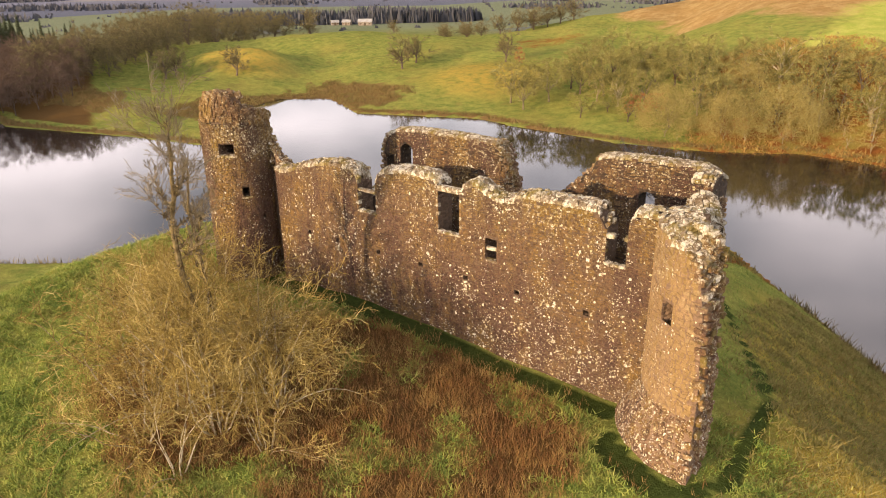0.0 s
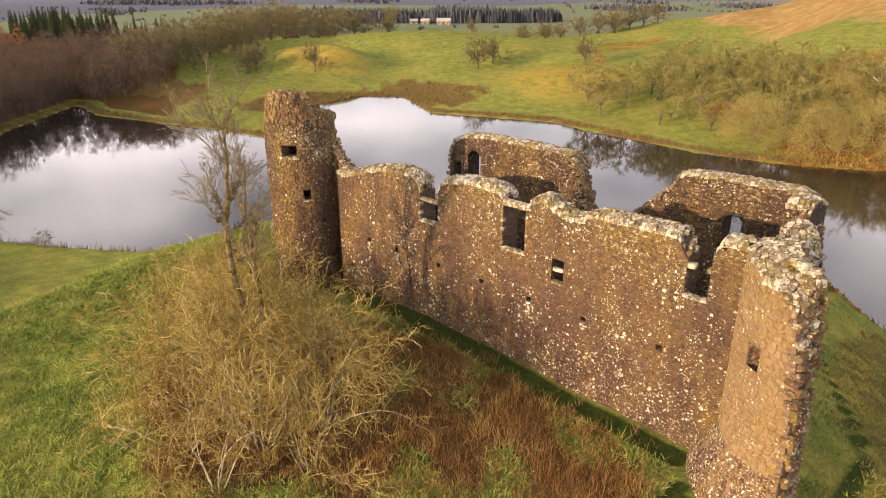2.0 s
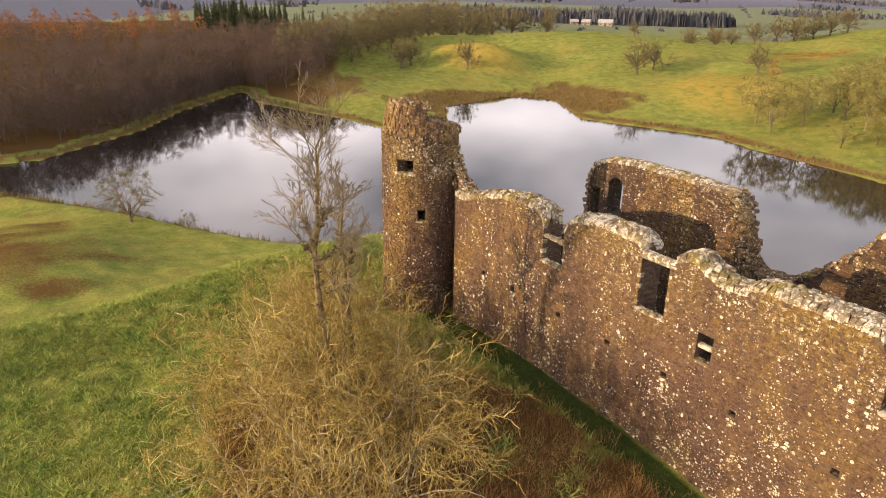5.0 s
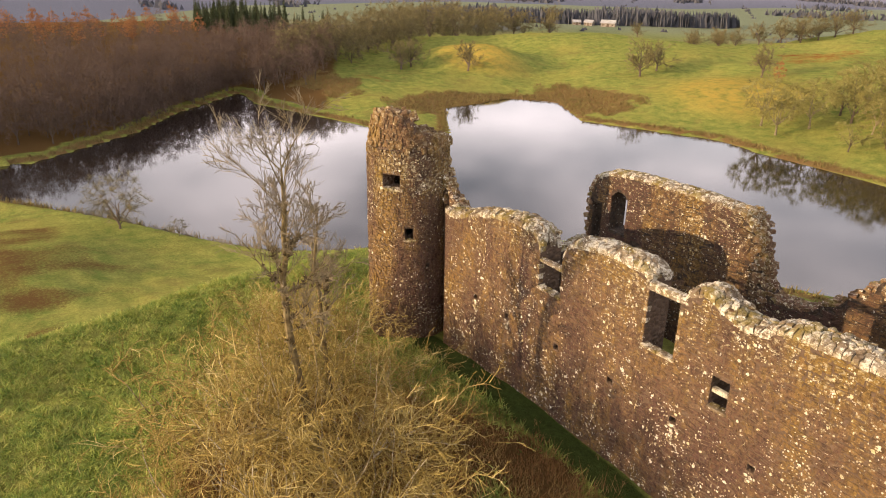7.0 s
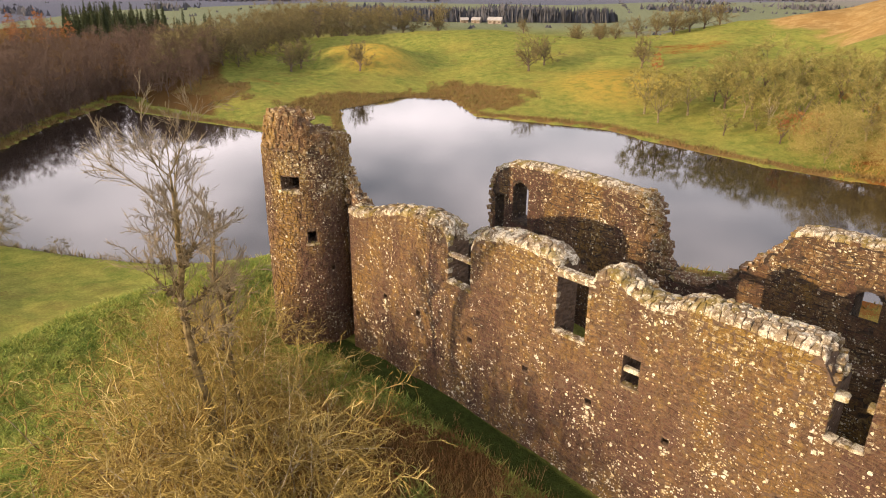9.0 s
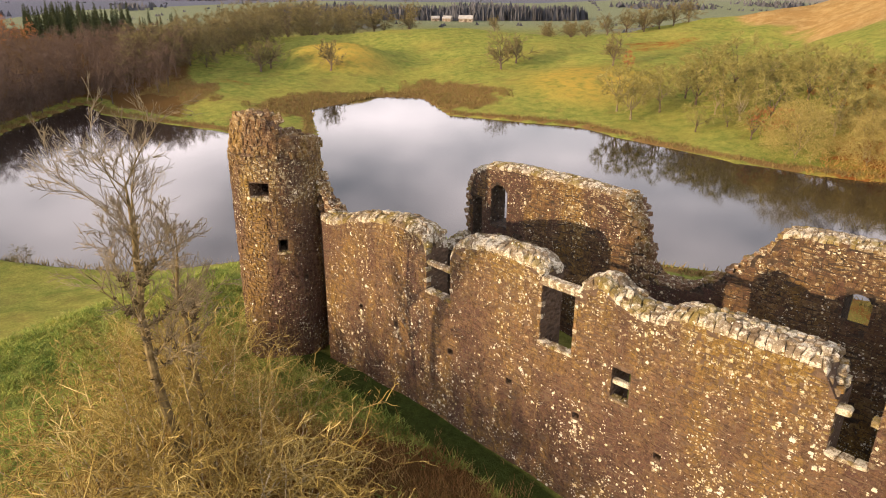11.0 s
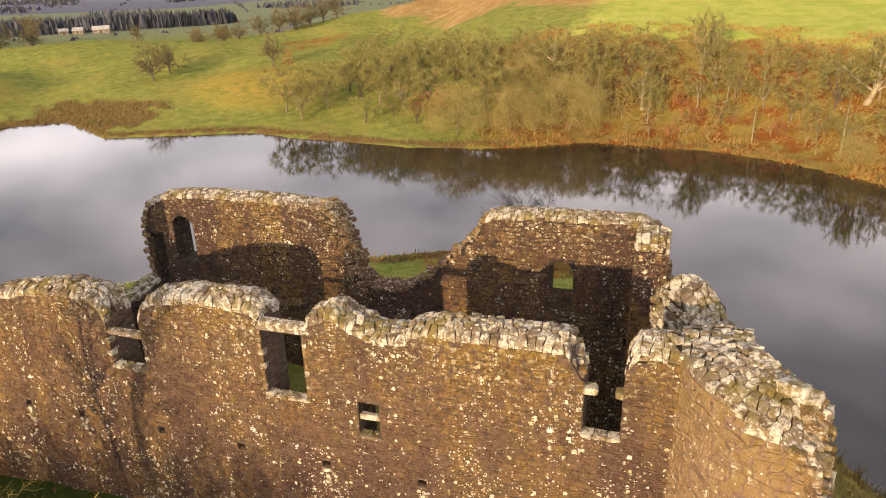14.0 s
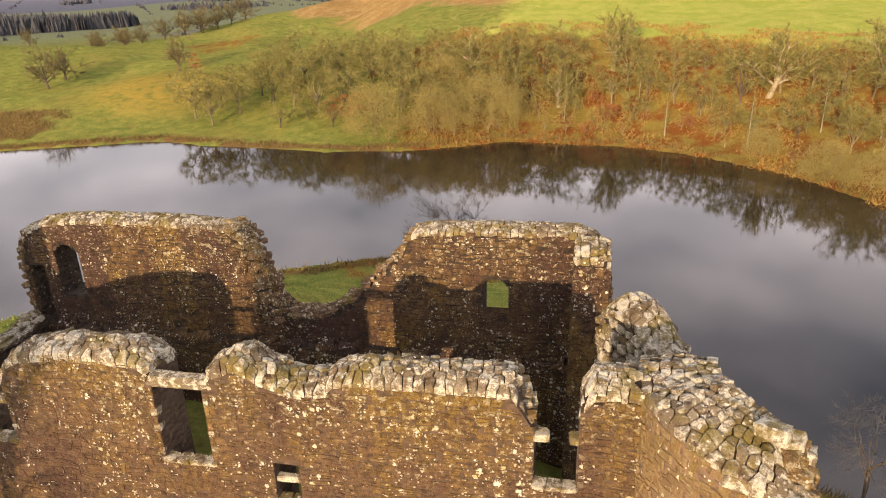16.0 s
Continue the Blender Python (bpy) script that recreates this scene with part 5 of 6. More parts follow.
# ---------------------------------------------------------------- trees and scrub
class Wood:
    """Collects tapered tubes and spikes into one mesh."""

    def __init__(self):
        self.v, self.f = [], []

    def tube(self, pts, radii, sides):
        k0 = len(self.v)
        n = len(pts)
        for i in range(n):
            d = (pts[min(i + 1, n - 1)] - pts[max(i - 1, 0)]).normalized()
            a = d.orthogonal().normalized()
            b = d.cross(a)
            if i == n - 1:
                self.v.append(pts[i])
                break
            for s in range(sides):
                q = 2 * math.pi * s / sides
                self.v.append(pts[i] + (a * math.cos(q) + b * math.sin(q)) * radii[i])
        for i in range(n - 2):
            for s in range(sides):
                s2 = (s + 1) % sides
                self.f.append((k0 + i * sides + s, k0 + i * sides + s2, k0 + (i + 1) * sides + s2, k0 + (i + 1) * sides + s))
        tip, last = k0 + (n - 1) * sides, k0 + (n - 2) * sides
        for s in range(sides):
            self.f.append((last + s, last + (s + 1) % sides, tip))

    def blade(self, p, q, w, r):
        side = (q - p).cross(Vector((r.uniform(-1, 1), r.uniform(-1, 1), r.uniform(-1, 1)))).normalized() * w
        k = len(self.v)
        self.v += [p - side, p + side, q]
        self.f.append((k, k + 1, k + 2))

    def wand(self, p, q, w, r):
        """A thin curved twig."""
        side = (q - p).cross(Vector((r.uniform(-1, 1), r.uniform(-1, 1), r.uniform(-1, 1)))).normalized() * w
        mid = p.lerp(q, 0.5) + Vector((r.uniform(-1, 1), r.uniform(-1, 1), r.uniform(-0.5, 1))) * (q - p).length * 0.16
        k = len(self.v)
        self.v += [p - side, p + side, mid + side * 0.8, mid - side * 0.8, q]
        self.f += [(k, k + 1, k + 2, k + 3), (k + 3, k + 2, k + 4)]

    def mesh(self, name, mat, smooth=False):
        return mesh_of(name, self.v, self.f, mat, smooth)


def bent(r, p, d, length, n, wander, lift=0.0):
    pts = [p.copy()]
    d = d.normalized()
    for i in range(n):
        d = (d + Vector((r.uniform(-1, 1), r.uniform(-1, 1), r.uniform(-1, 1) + lift)) * wander).normalized()
        pts.append(pts[-1] + d * (length / n))
    return pts


def aside(r, d, angle):
    a = d.orthogonal().normalized()
    b = d.cross(a)
    q = r.uniform(0, 2 * math.pi)
    return (d * math.cos(angle) + (a * math.cos(q) + b * math.sin(q)) * math.sin(angle)).normalized()


def broad_tree(name, seed, height, spread, bark, twig, limbs=6, subs=4, branches=4, twigs=8, twig_w=0.035, bole=0.22, label="", category="tree", trunk_r=0.03, lean=0.12, fine=False, wander=1.0):
    """A bare deciduous tree: forked bole and limbs, and a crown of fine twigs."""
    r = random.Random(seed)
    trunk, crown = Wood(), Wood()
    base = Vector((0, 0, -0.3))
    t_r = height * trunk_r
    up = Vector((r.uniform(-lean, lean), r.uniform(-lean, lean), 1)).normalized()
    bolep = bent(r, base, up, height * bole + 0.3, 3, 0.10)
    trunk.tube(bolep + [bolep[-1] + up * 0.25], [t_r * 1.25, t_r, t_r * 0.92, t_r * 0.85, 0], 7)
    for i in range(limbs):
        ang = r.uniform(0.15, 0.5) + 0.55 * spread * (i % 3 != 0)
        q = 2 * math.pi * (i + r.uniform(-0.3, 0.3)) / limbs
        d = Vector((math.cos(q) * math.sin(ang), math.sin(q) * math.sin(ang), math.cos(ang)))
        ln = height * (1 - bole) * r.uniform(0.55, 0.85)
        lp = bent(r, bolep[-1 - (i % 2)], d, ln, 5, 0.20 * wander, 0.12)
        lr = t_r * r.uniform(0.42, 0.6)
        trunk.tube(lp, [lr, lr * 0.8, lr * 0.6, lr * 0.42, lr * 0.25, 0], 5)
        for j in range(subs):
            k = 1 + (j * 4) // max(1, subs) + (r.random() < 0.3)
            k = min(k, 5)
            sd = aside(r, (lp[k] - lp[k - 1]).normalized(), r.uniform(0.5, 1.0))
            sp = bent(r, lp[k], sd, ln * r.uniform(0.35, 0.6), 4, 0.26 * wander, 0.1)
            trunk.tube(sp, [lr * 0.36, lr * 0.27, lr * 0.18, lr * 0.1, 0], 4)
            for m in range(branches):
                kk = min(4, 1 + m % 4)
                bd = aside(r, (sp[kk] - sp[kk - 1]).normalized(), r.uniform(0.4, 1.0))
                bl = ln * r.uniform(0.16, 0.3)
                nb = 3 if fine else 2
                bp = bent(r, sp[kk], bd, bl, nb, 0.3, 0.1)
                crown.tube(bp, [twig_w * 1.3, twig_w, twig_w * 0.7, 0][:nb] + [0], 3)
                for w in range(twigs):
                    p = bp[r.randint(0, nb - 1)].lerp(bp[nb], r.random())
                    td = aside(r, bd, r.uniform(0.3, 1.1))
                    td.z += 0.15
                    tl = bl * r.uniform(0.45, 0.95)
                    if fine:
                        crown.wand(p, p + td * tl * 1.15, twig_w * 0.7, r)
                    else:
                        crown.blade(p, p + td * tl, twig_w, r)
    ob = tagged(new(name), label, category)
    for nm, wd, mat in (("trunk", trunk, bark), ("crown", crown, twig)):
        c = new(nm, wd.mesh(nm, mat))
        c.parent = ob
    return ob


def dome_tree(name, seed, height, radius, foot, bark, twig, sprays=150, twigs=16, w=0.05, limbs=8, trunk_r=0.02, label="", lumps=0.2, peak=1.0, reach=1.0, inner=0.5, puff=0.0):
    """A bare tree whose fine sprays of twigs fill a rounded, lumpy crown from foot height to the top."""
    r = random.Random(seed)
    trunk, crown = Wood(), Wood()
    low = height * foot
    mid = Vector((r.uniform(-0.08, 0.08) * radius, r.uniform(-0.08, 0.08) * radius, low + (height - low) * 0.42))
    up, down = height - mid.z, mid.z - low
    t_r = height * trunk_r
    ph = [r.uniform(0, 6.28) for _ in range(6)]

    def shell(q, e, f):
        """A point towards azimuth q and elevation e, at the share f of the crown's radius."""
        k = 1 + lumps * (math.sin(2 * q + ph[0]) * math.sin(3 * e + ph[1]) + 0.8 * math.sin(4 * q + ph[2]) * math.cos(3 * e + ph[3])
                         + 0.6 * math.sin(7 * q + ph[4]) * math.sin(5 * e + ph[5]))
        c = math.cos(e) ** peak
        return mid + Vector((math.cos(q) * c * radius, math.sin(q) * c * radius, math.sin(e) * (up if e > 0 else down))) * (f * k)

    bole = [Vector((0, 0, -0.4)), Vector((r.uniform(-0.1, 0.1), r.uniform(-0.1, 0.1), max(0.3, low * 0.6))), Vector((mid.x * 0.6, mid.y * 0.6, max(0.8, low * 1.2)))]
    trunk.tube(bole + [bole[-1] + Vector((0, 0, 0.3))], [t_r * 1.3, t_r, t_r * 0.85, 0], 6)
    nodes = []
    for i in range(limbs):
        q, e = 6.28 * (i + r.uniform(-0.35, 0.35)) / limbs, r.uniform(0.15, 1.3)
        end = shell(q, e, 0.8)
        a = bole[-1 - (i % 2)].lerp(bole[-1], r.random())
        pts = [a]
        for k in range(1, 6):
            f = k / 5
            p = a.lerp(end, f) + Vector((r.uniform(-1, 1), r.uniform(-1, 1), r.uniform(-0.4, 1.0))) * radius * 0.085
            pts.append(p)
        lr = t_r * r.uniform(0.4, 0.6)
        trunk.tube(pts, [lr, lr * 0.8, lr * 0.62, lr * 0.45, lr * 0.28, 0], 4)
        nodes += pts[1:]
    for i in range(sprays):
        q, e = r.uniform(0, 6.28), math.asin(r.uniform(-0.75, 1.0))
        p = shell(q, e, r.uniform(inner, 1.0) ** 0.6)
        src = min(nodes, key=lambda n: (n - p).length_squared)
        bend = src.lerp(p, 0.5) + Vector((r.uniform(-1, 1), r.uniform(-1, 1), r.uniform(-1, 1))) * radius * 0.05
        if not puff or i % 4 == 0:
            crown.tube([src, bend, p], [w * 1.3, w, 0], 3)
        out = (p - mid).normalized()
        for k in range(twigs):
            a = bend.lerp(p, r.uniform(0.1, 1.0))
            if puff:
                a = p + Vector((r.gauss(0, 1), r.gauss(0, 1), r.gauss(0, 1))) * radius * puff
            d = (out * (0.7 if reach > 0.6 else 0.3) + Vector((r.gauss(0, 0.7), r.gauss(0, 0.7), r.gauss(0.1, 0.6)))).normalized()
            crown.blade(a, a + d * radius * reach * r.uniform(0.12, 0.27), w * r.uniform(0.6, 1.0), r)
    ob = tagged(new(name), label, "tree")
    for nm, wd, mat in (("trunk", trunk, bark), ("crown", crown, twig)):
        c = new(nm, wd.mesh(nm, mat))
        c.parent = ob
    return ob


def spire_tree(name, seed, height, radius, bark, twig, whorls, per, w, droop, label, bare=False):
    """A conifer: one straight stem with whorls of side branches."""
    r = random.Random(seed)
    trunk, crown = Wood(), Wood()
    top = Vector((r.uniform(-0.02, 0.02) * height, r.uniform(-0.02, 0.02) * height, height))
    trunk.tube([Vector((0, 0, -0.3)), top * 0.5, top], [height * 0.016, height * 0.010, 0], 6)
    for i in range(whorls):
        f = (0.12 if not bare else 0.25) + (0.86 if not bare else 0.73) * i / whorls
        rad = radius * (1 - f) ** 0.8 * r.uniform(0.75, 1.1) + 0.15
        for k in range(per):
            q = r.uniform(0, 2 * math.pi)
            d = Vector((math.cos(q), math.sin(q), -droop + r.uniform(-0.15, 0.15)))
            p = top * f
            e = p + d * rad
            if bare:
                crown.tube([p, p.lerp(e, 0.5) + Vector((0, 0, 0.1)), e], [w, w * 0.7, 0], 3)
            else:
                crown.tube([p, e], [w * rad / radius + 0.08, 0], 3)
                for m in range(4):
                    a = p.lerp(e, r.uniform(0.25, 0.95))
                    sd = Vector((r.uniform(-1, 1), r.uniform(-1, 1), -0.6)).normalized()
                    crown.tube([a, a + sd * rad * 0.35], [w * 0.55, 0], 3)
    ob = tagged(new(name), label, "tree")
    for nm, wd, mat in (("trunk", trunk, bark), ("crown", crown, twig)):
        c = new(nm, wd.mesh(nm, mat))
        c.parent = ob
    return ob


def stand(kinds, used, x, y, size=1.0, which=None, group="", sink=0.0):
    """Set one of the kinds down at a place, the first time the original and afterwards a copy."""
    src = which if which is not None else kinds[trng.randrange(len(kinds))]
    m = Matrix.Translation((x, y, height_at(x, y) - sink)) @ Matrix.Rotation(trng.uniform(0, 6.28), 4, "Z") 
    s = size * trng.uniform(0.9, 1.1)
    if src.name not in used:
        used.add(src.name)
        ob = src
        ob.matrix_basis = m @ Matrix.Diagonal((s, s, s, 1))
    else:
        ob = copy_thing(src, m)
        ob.scale = (s, s, s)
    if group:
        tagged(ob, group=group)
    return ob


trng = random.Random(99)
USED = set()
OAKS = [dome_tree("oak_tree", 300 + i, 14.0 + i * 0.6, 7.0 + 0.5 * (i % 3), 0.14 + 0.03 * (i % 2), M_BARK if i % 2 else M_BARK_DARK, M_TWIG_OAK, 135, 18, 0.052, 9, 0.022, "bare spreading oak with olive lichened twigs") for i in range(4)]
ALDERS = [dome_tree("alder_tree", 320 + i, 19.0, 6.0, 0.10, M_BARK_DARK, M_TWIG_DARK, 125, 16, 0.075, 7, 0.013, "bare dark purple-brown woodland tree", 0.22, 1.0, 0.8, 0.5, 0.09) for i in range(3)]
LARCHES = [dome_tree("larch_tree", 340 + i, 18.0, 5.2, 0.10, M_BARK_DARK, M_TWIG_RED, 130, 17, 0.075, 6, 0.013, "bare rust-red crowned woodland tree", 0.2, 1.3) for i in range(2)]
SPRUCES = [spire_tree("spruce_tree", 360 + i, 23.0, 3.6, M_BARK_DARK, M_NEEDLE, 30, 7, 0.42, 0.25, "tall dark green spruce tree") for i in range(2)]
SNAGS = [spire_tree("bare_conifer", 380 + i, 15.0, 2.8, M_BARK_PALE, M_TWIG_OAK, 30, 5, 0.06, 0.1, "pale-stemmed bare conifer on the bank", True) for i in range(2)]
WILLOWS = [dome_tree("willow_shrub", 400 + i, 12.0, 7.6, 0.0, M_BARK, M_TWIG_WILLOW, 300, 40, 0.034, 7, 0.007, "rounded tan willow shrub at the water's edge", 0.05, 1.0, 0.45, 0.45, 0.10) for i in range(2)]
RUSTS = [dome_tree("rust_shrub", 420, 4.5, 2.8, 0.0, M_BARK_DARK, M_TWIG_RED, 90, 14, 0.04, 8, 0.012, "low rust-brown leafless shrub", 0.2)]
PALES = [broad_tree("pale_oak", 440 + i, 16.0, 0.85, M_BARK_PALE, M_TWIG_OAK, 8, 5, 4, 12, 0.065, 0.28, "old pale-trunked oak with twisted bare limbs", trunk_r=0.036, lean=0.2) for i in range(2)]

EDGE_OAKS = [dome_tree("edge_oak", 310 + i, 15.0, 8.0, 0.03, M_BARK_DARK, M_TWIG_EDGE, 165, 18, 0.055, 9, 0.016, "broad bare olive-brown oak at the wood's edge", 0.22) for i in range(2)]

FIELD_OAKS = [broad_tree("field_oak", 450 + i, 12.5, 0.95, M_BARK_DARK, M_TWIG_EDGE, 8, 5, 5, 12, 0.050, 0.22, "bare wide-crowned oak standing alone in pasture", trunk_r=0.032) for i in range(3)]
# single trees of the far pasture
for x, y, s in ((-208, 152, 1.0), (-228, 132, 1.05), (-230, 138, 0.95), (-157, 198, 1.0), (-159, 210, 0.95), (-120, 221, 0.9), (-357, 333, 1.5), (-352, 296, 1.3), (-340, 318, 1.0),
                (-236, 334, 0.9), (-243, 345, 1.0), (-228, 348, 1.0), (-220, 352, 0.9), (-234, 356, 1.0), (-183, 316, 0.9), (-177, 325, 1.0), (-171, 333, 1.1), (-167, 342, 1.1), (-163, 350, 1.1), (-158, 357, 1.0), (-176, 340, 1.0), (-300, 360, 0.9)):
    stand(FIELD_OAKS, USED, x, y, s, group="pasture trees")
# the grove at the bend of the shore
for x, y, s in ((-88, 173, 0.95), (-80, 168, 0.9), (-76, 178, 1.0), (-69, 187, 1.05), (-84, 182, 0.8), (-75, 192, 1.0), (-70, 196, 1.0), (-60, 186, 1.0), (-64, 201, 1.1), (-52, 196, 1.1)):
    stand(OAKS, USED, x, y, s, group="grove oaks")
# the wooded bank
for x, y, s in ((33, 200, 1.25), (72, 179, 1.2), (18, 185, 0.8), (-50.8, 177, 0.7), (95, 172, 1.1), (-8, 196, 1.0)):
    stand(PALES, USED, x, y, s, group="bank trees")
placed = []
for k in range(2600):
    x, y = trng.uniform(-62, 150), trng.uniform(95, 290)
    d = float(shore_distance(np.array([x]), np.array([y]))[0])
    edge = -62 + 0.25 * (y - 175)
    lim = 37 if x > 5 else float(np.interp(x, [-62, 5], [66, 40]))
    if not (14 < d < lim) or x < edge or (24 < x < 31 and d < 48):
        continue
    if any((x - a) ** 2 + (y - b) ** 2 < 6.3 ** 2 for a, b in placed):
        continue
    placed.append((x, y))
    if len(placed) > 140:
        break
for x, y in placed:
    low = float(shore_distance(np.array([x]), np.array([y]))[0]) < 24
    stand(OAKS, USED, x, y, trng.uniform(0.5, 0.8) if low else trng.uniform(0.65, 1.0), group="bank trees")
for x, y, s in ((-29, 160, 1.3), (-14, 164, 1.05), (0, 170, 1.25), (-14, 186, 1.0), (75, 137, 0.7), (82, 131, 0.65), (66, 153, 0.55), (-16, 175, 0.8), (4, 181, 0.65)):
    stand(WILLOWS, USED, x, y, s, group="shore willows")
for x, y, s in ((6, 182, 1.0), (64, 159, 1.0), (46, 170, 0.7), (20, 178, 0.8), (58, 178, 0.8), (90, 152, 0.9), (80, 160, 0.8), (40, 186, 0.7)):
    stand(SNAGS, USED, x, y, s, group="bank conifers")
for k in range(22):
    x = trng.uniform(-45, 105)
    y = 166 + trng.uniform(3, 40) - max(0, x - 45) * 0.62
    stand(RUSTS, USED, x, y, trng.uniform(0.6, 1.1), group="bank scrub")
# golden scrub between the bank trees
GOLDS = [dome_tree("birch_scrub", 480 + i, 7.5, 3.0, 0.04, M_BARK_PALE, M_TWIG_GOLD, 80, 14, 0.032, 7, 0.010, "small golden-olive leafless birch scrub", 0.22, 1.0, 0.8) for i in range(2)]
placed = []
for k in range(1800):
    x, y = trng.uniform(-35, 120), trng.uniform(95, 240)
    d = float(shore_distance(np.array([x]), np.array([y]))[0])
    if not 5 < d < 40 or x < -30 or any((x - a) ** 2 + (y - b) ** 2 < 18 for a, b in placed):
        continue
    placed.append((x, y))
    if len(placed) > 95:
        break
for x, y in placed:
    stand(GOLDS, USED, x, y, trng.uniform(0.55, 1.15), group="bank scrub")
# the dark wood west of the loch
placed = []
for k in range(9000):
    front = k < 5000
    x, y = (trng.uniform(-290, -172), trng.uniform(-60, 125)) if front else (trng.uniform(-400, -175), trng.uniform(-75, 160))
    d = float(shore_distance(np.array([x]), np.array([y]))[0])
    if d < 3 or y > 70 + 0.55 * (-200 - x) + 12 or (x > -215 and y > 60):
        continue
    if front and d > 42 and y < 70:
        continue
    sp = 6.6 if front else 10.5
    if any((x - a) ** 2 + (y - b) ** 2 < sp * sp for a, b, _ in placed):
        continue
    placed.append((x, y, d))
    if len(placed) > 330:
        break
for x, y, d in placed:
    if x < -330 and y > 84:
        stand(SPRUCES, USED, x, y, trng.uniform(0.5, 0.7), group="wood")
    elif x < -330 and trng.random() < 0.85:
        stand(LARCHES, USED, x, y, trng.uniform(0.5, 0.68), group="wood")
    else:
        stand(ALDERS, USED, x, y, trng.uniform(0.66, 0.9) if d < 40 else trng.uniform(0.52, 0.72), group="wood")
# the black spruce stand behind it
for k in range(70):
    x = trng.uniform(-425, -335)
    y = 0.35 * (-330 - x) + 100 + trng.uniform(-26, 26)
    stand(SPRUCES, USED, x, y, trng.uniform(0.52, 0.80), group="wood")
BRUSH = [dome_tree("alder_brush", 425 + i, 7.0, 4.5, 0.0, M_BARK_DARK, M_TWIG_DARK, 110, 14, 0.06, 9, 0.012, "low dark brown brushwood along the wood's foot", 0.2) for i in range(2)]
for x, y in ((-182, 4), (-194, 18), (-210, 28), (-224, 42), (-238, 58), (-243, 66), (-240, 76), (-246, 82)):
    stand(BRUSH, USED, x, y, trng.uniform(0.8, 1.1), group="brushwood")
for x, y in ((-172, -30), (-178, -18), (-180, -6), (-186, -2), (-188, 6), (-192, 12), (-198, 20), (-204, 26), (-212, 34), (-220, 40), (-229, 46), (-236, 52), (-244, 60), (-178, 0), (-196, 26), (-214, 42), (-232, 60)):
    stand(ALDERS, USED, x - 3, y, trng.uniform(0.45, 0.65), group="wood")
for x, y in ((-237, 61), (-230, 53), (-223, 46), (-216, 38), (-209, 31), (-202, 26), (-194, 19), (-187, 13), (-240, 66), (-242, 74), (-244, 82), (-233, 57), (-219, 42)):
    stand(BRUSH, USED, x, y, trng.uniform(0.8, 1.2), group="brushwood")
# the trees between wood and pasture
for x, y, s in ((-405, 262, 1.0), (-398, 276, 1.1), (-392, 290, 1.0), (-385, 301, 1.0), (-412, 249, 1.0), (-378, 313, 1.0), (-330, 200, 1.0), (-345, 205, 1.1), (-352, 222, 1.0), (-348, 236, 1.1), (-358, 250, 1.0), (-350, 264, 1.1), (-356, 282, 1.0), (-346, 300, 1.0), (-335, 190, 1.0), (-270, 152, 0.9), (-280, 168, 0.9), (-245, 90, 0.9), (-249, 101, 1.0), (-255, 96, 1.0), (-250, 113, 1.0), (-246, 118, 0.9), (-259, 128, 1.05), (-265, 120, 1.0), (-273, 146, 1.1), (-268, 138, 1.0), (-285, 150, 1.1), (-290, 165, 1.2),
                (-300, 180, 1.2), (-310, 200, 1.2), (-320, 225, 1.2), (-330, 250, 1.2), (-340, 270, 1.1), (-300, 160, 1.2), (-310, 175, 1.2), (-280, 135, 1.1), (-262, 108, 1.0), (-325, 210, 1.2), (-345, 240, 1.2), (-238, 84, 0.8), (-242, 100, 0.8)):
    stand(EDGE_OAKS, USED, x, y, s * 1.15, group="wood edge trees")
# lone bush at the near shore and bushes below the castle
SHORE_BUSH = dome_tree("shore_thorn", 460, 6.0, 3.3, 0.10, M_BARK_DARK, M_TWIG_EDGE, 190, 13, 0.018, 11, 0.022, "lone bare thorn tree by the water", 0.22)
stand([SHORE_BUSH], USED, -95, -5, 1.6)
stand([SHORE_BUSH], USED, -88, 3, 0.5)
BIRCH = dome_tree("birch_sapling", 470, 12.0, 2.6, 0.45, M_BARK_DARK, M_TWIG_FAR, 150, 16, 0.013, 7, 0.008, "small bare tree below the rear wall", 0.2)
for x, y, top in ((17.1, 19.5, 34.1), (41.6, 20.0, 23.4)):
    stand([BIRCH], USED, x, y, 1.0).scale = ((top - height_at(x, y)) / 12.0,) * 3
stand(LARCHES, USED, -110, 215, 0.45)
stand(RUSTS, USED, -42, 170, 1.6, group="bank scrub")
stand(RUSTS, USED, -38, 175, 1.5, group="bank scrub")

# ---------------------------------------------------------------- the near thicket and its tall tree
def grow(r, woods, p, d, length, rad, level, plan, least=0.013):
    """One crooked branch and all that it carries; plan lists, level by level, the wander, lift, number, angles and length share of the next."""
    wander, lift, count, angles, share, thin = plan[level]
    n = 7 if level == 0 else 5 if level == 1 else 3
    pts = bent(r, p, d, length, n, wander, lift)
    woods[min(level, 1 + (level > 1))].tube(pts, [max(least, rad * (1 - 0.82 * i / n)) for i in range(n)] + [0], 6 - min(level, 3))
    if level + 1 == len(plan):
        return pts
    for i in range(count):
        f = (0.22 + 0.78 * (i + r.random()) / count) * n
        k = min(n - 1, int(f))
        base = pts[k].lerp(pts[k + 1], min(1.0, f - k))
        way = aside(r, (pts[k + 1] - pts[k]).normalized(), r.uniform(*angles))
        grow(r, woods, base, way, length * share * r.uniform(0.6, 1.25) * (1.15 - 0.45 * f / n), max(least, rad * thin), level + 1, plan, least)
    return pts


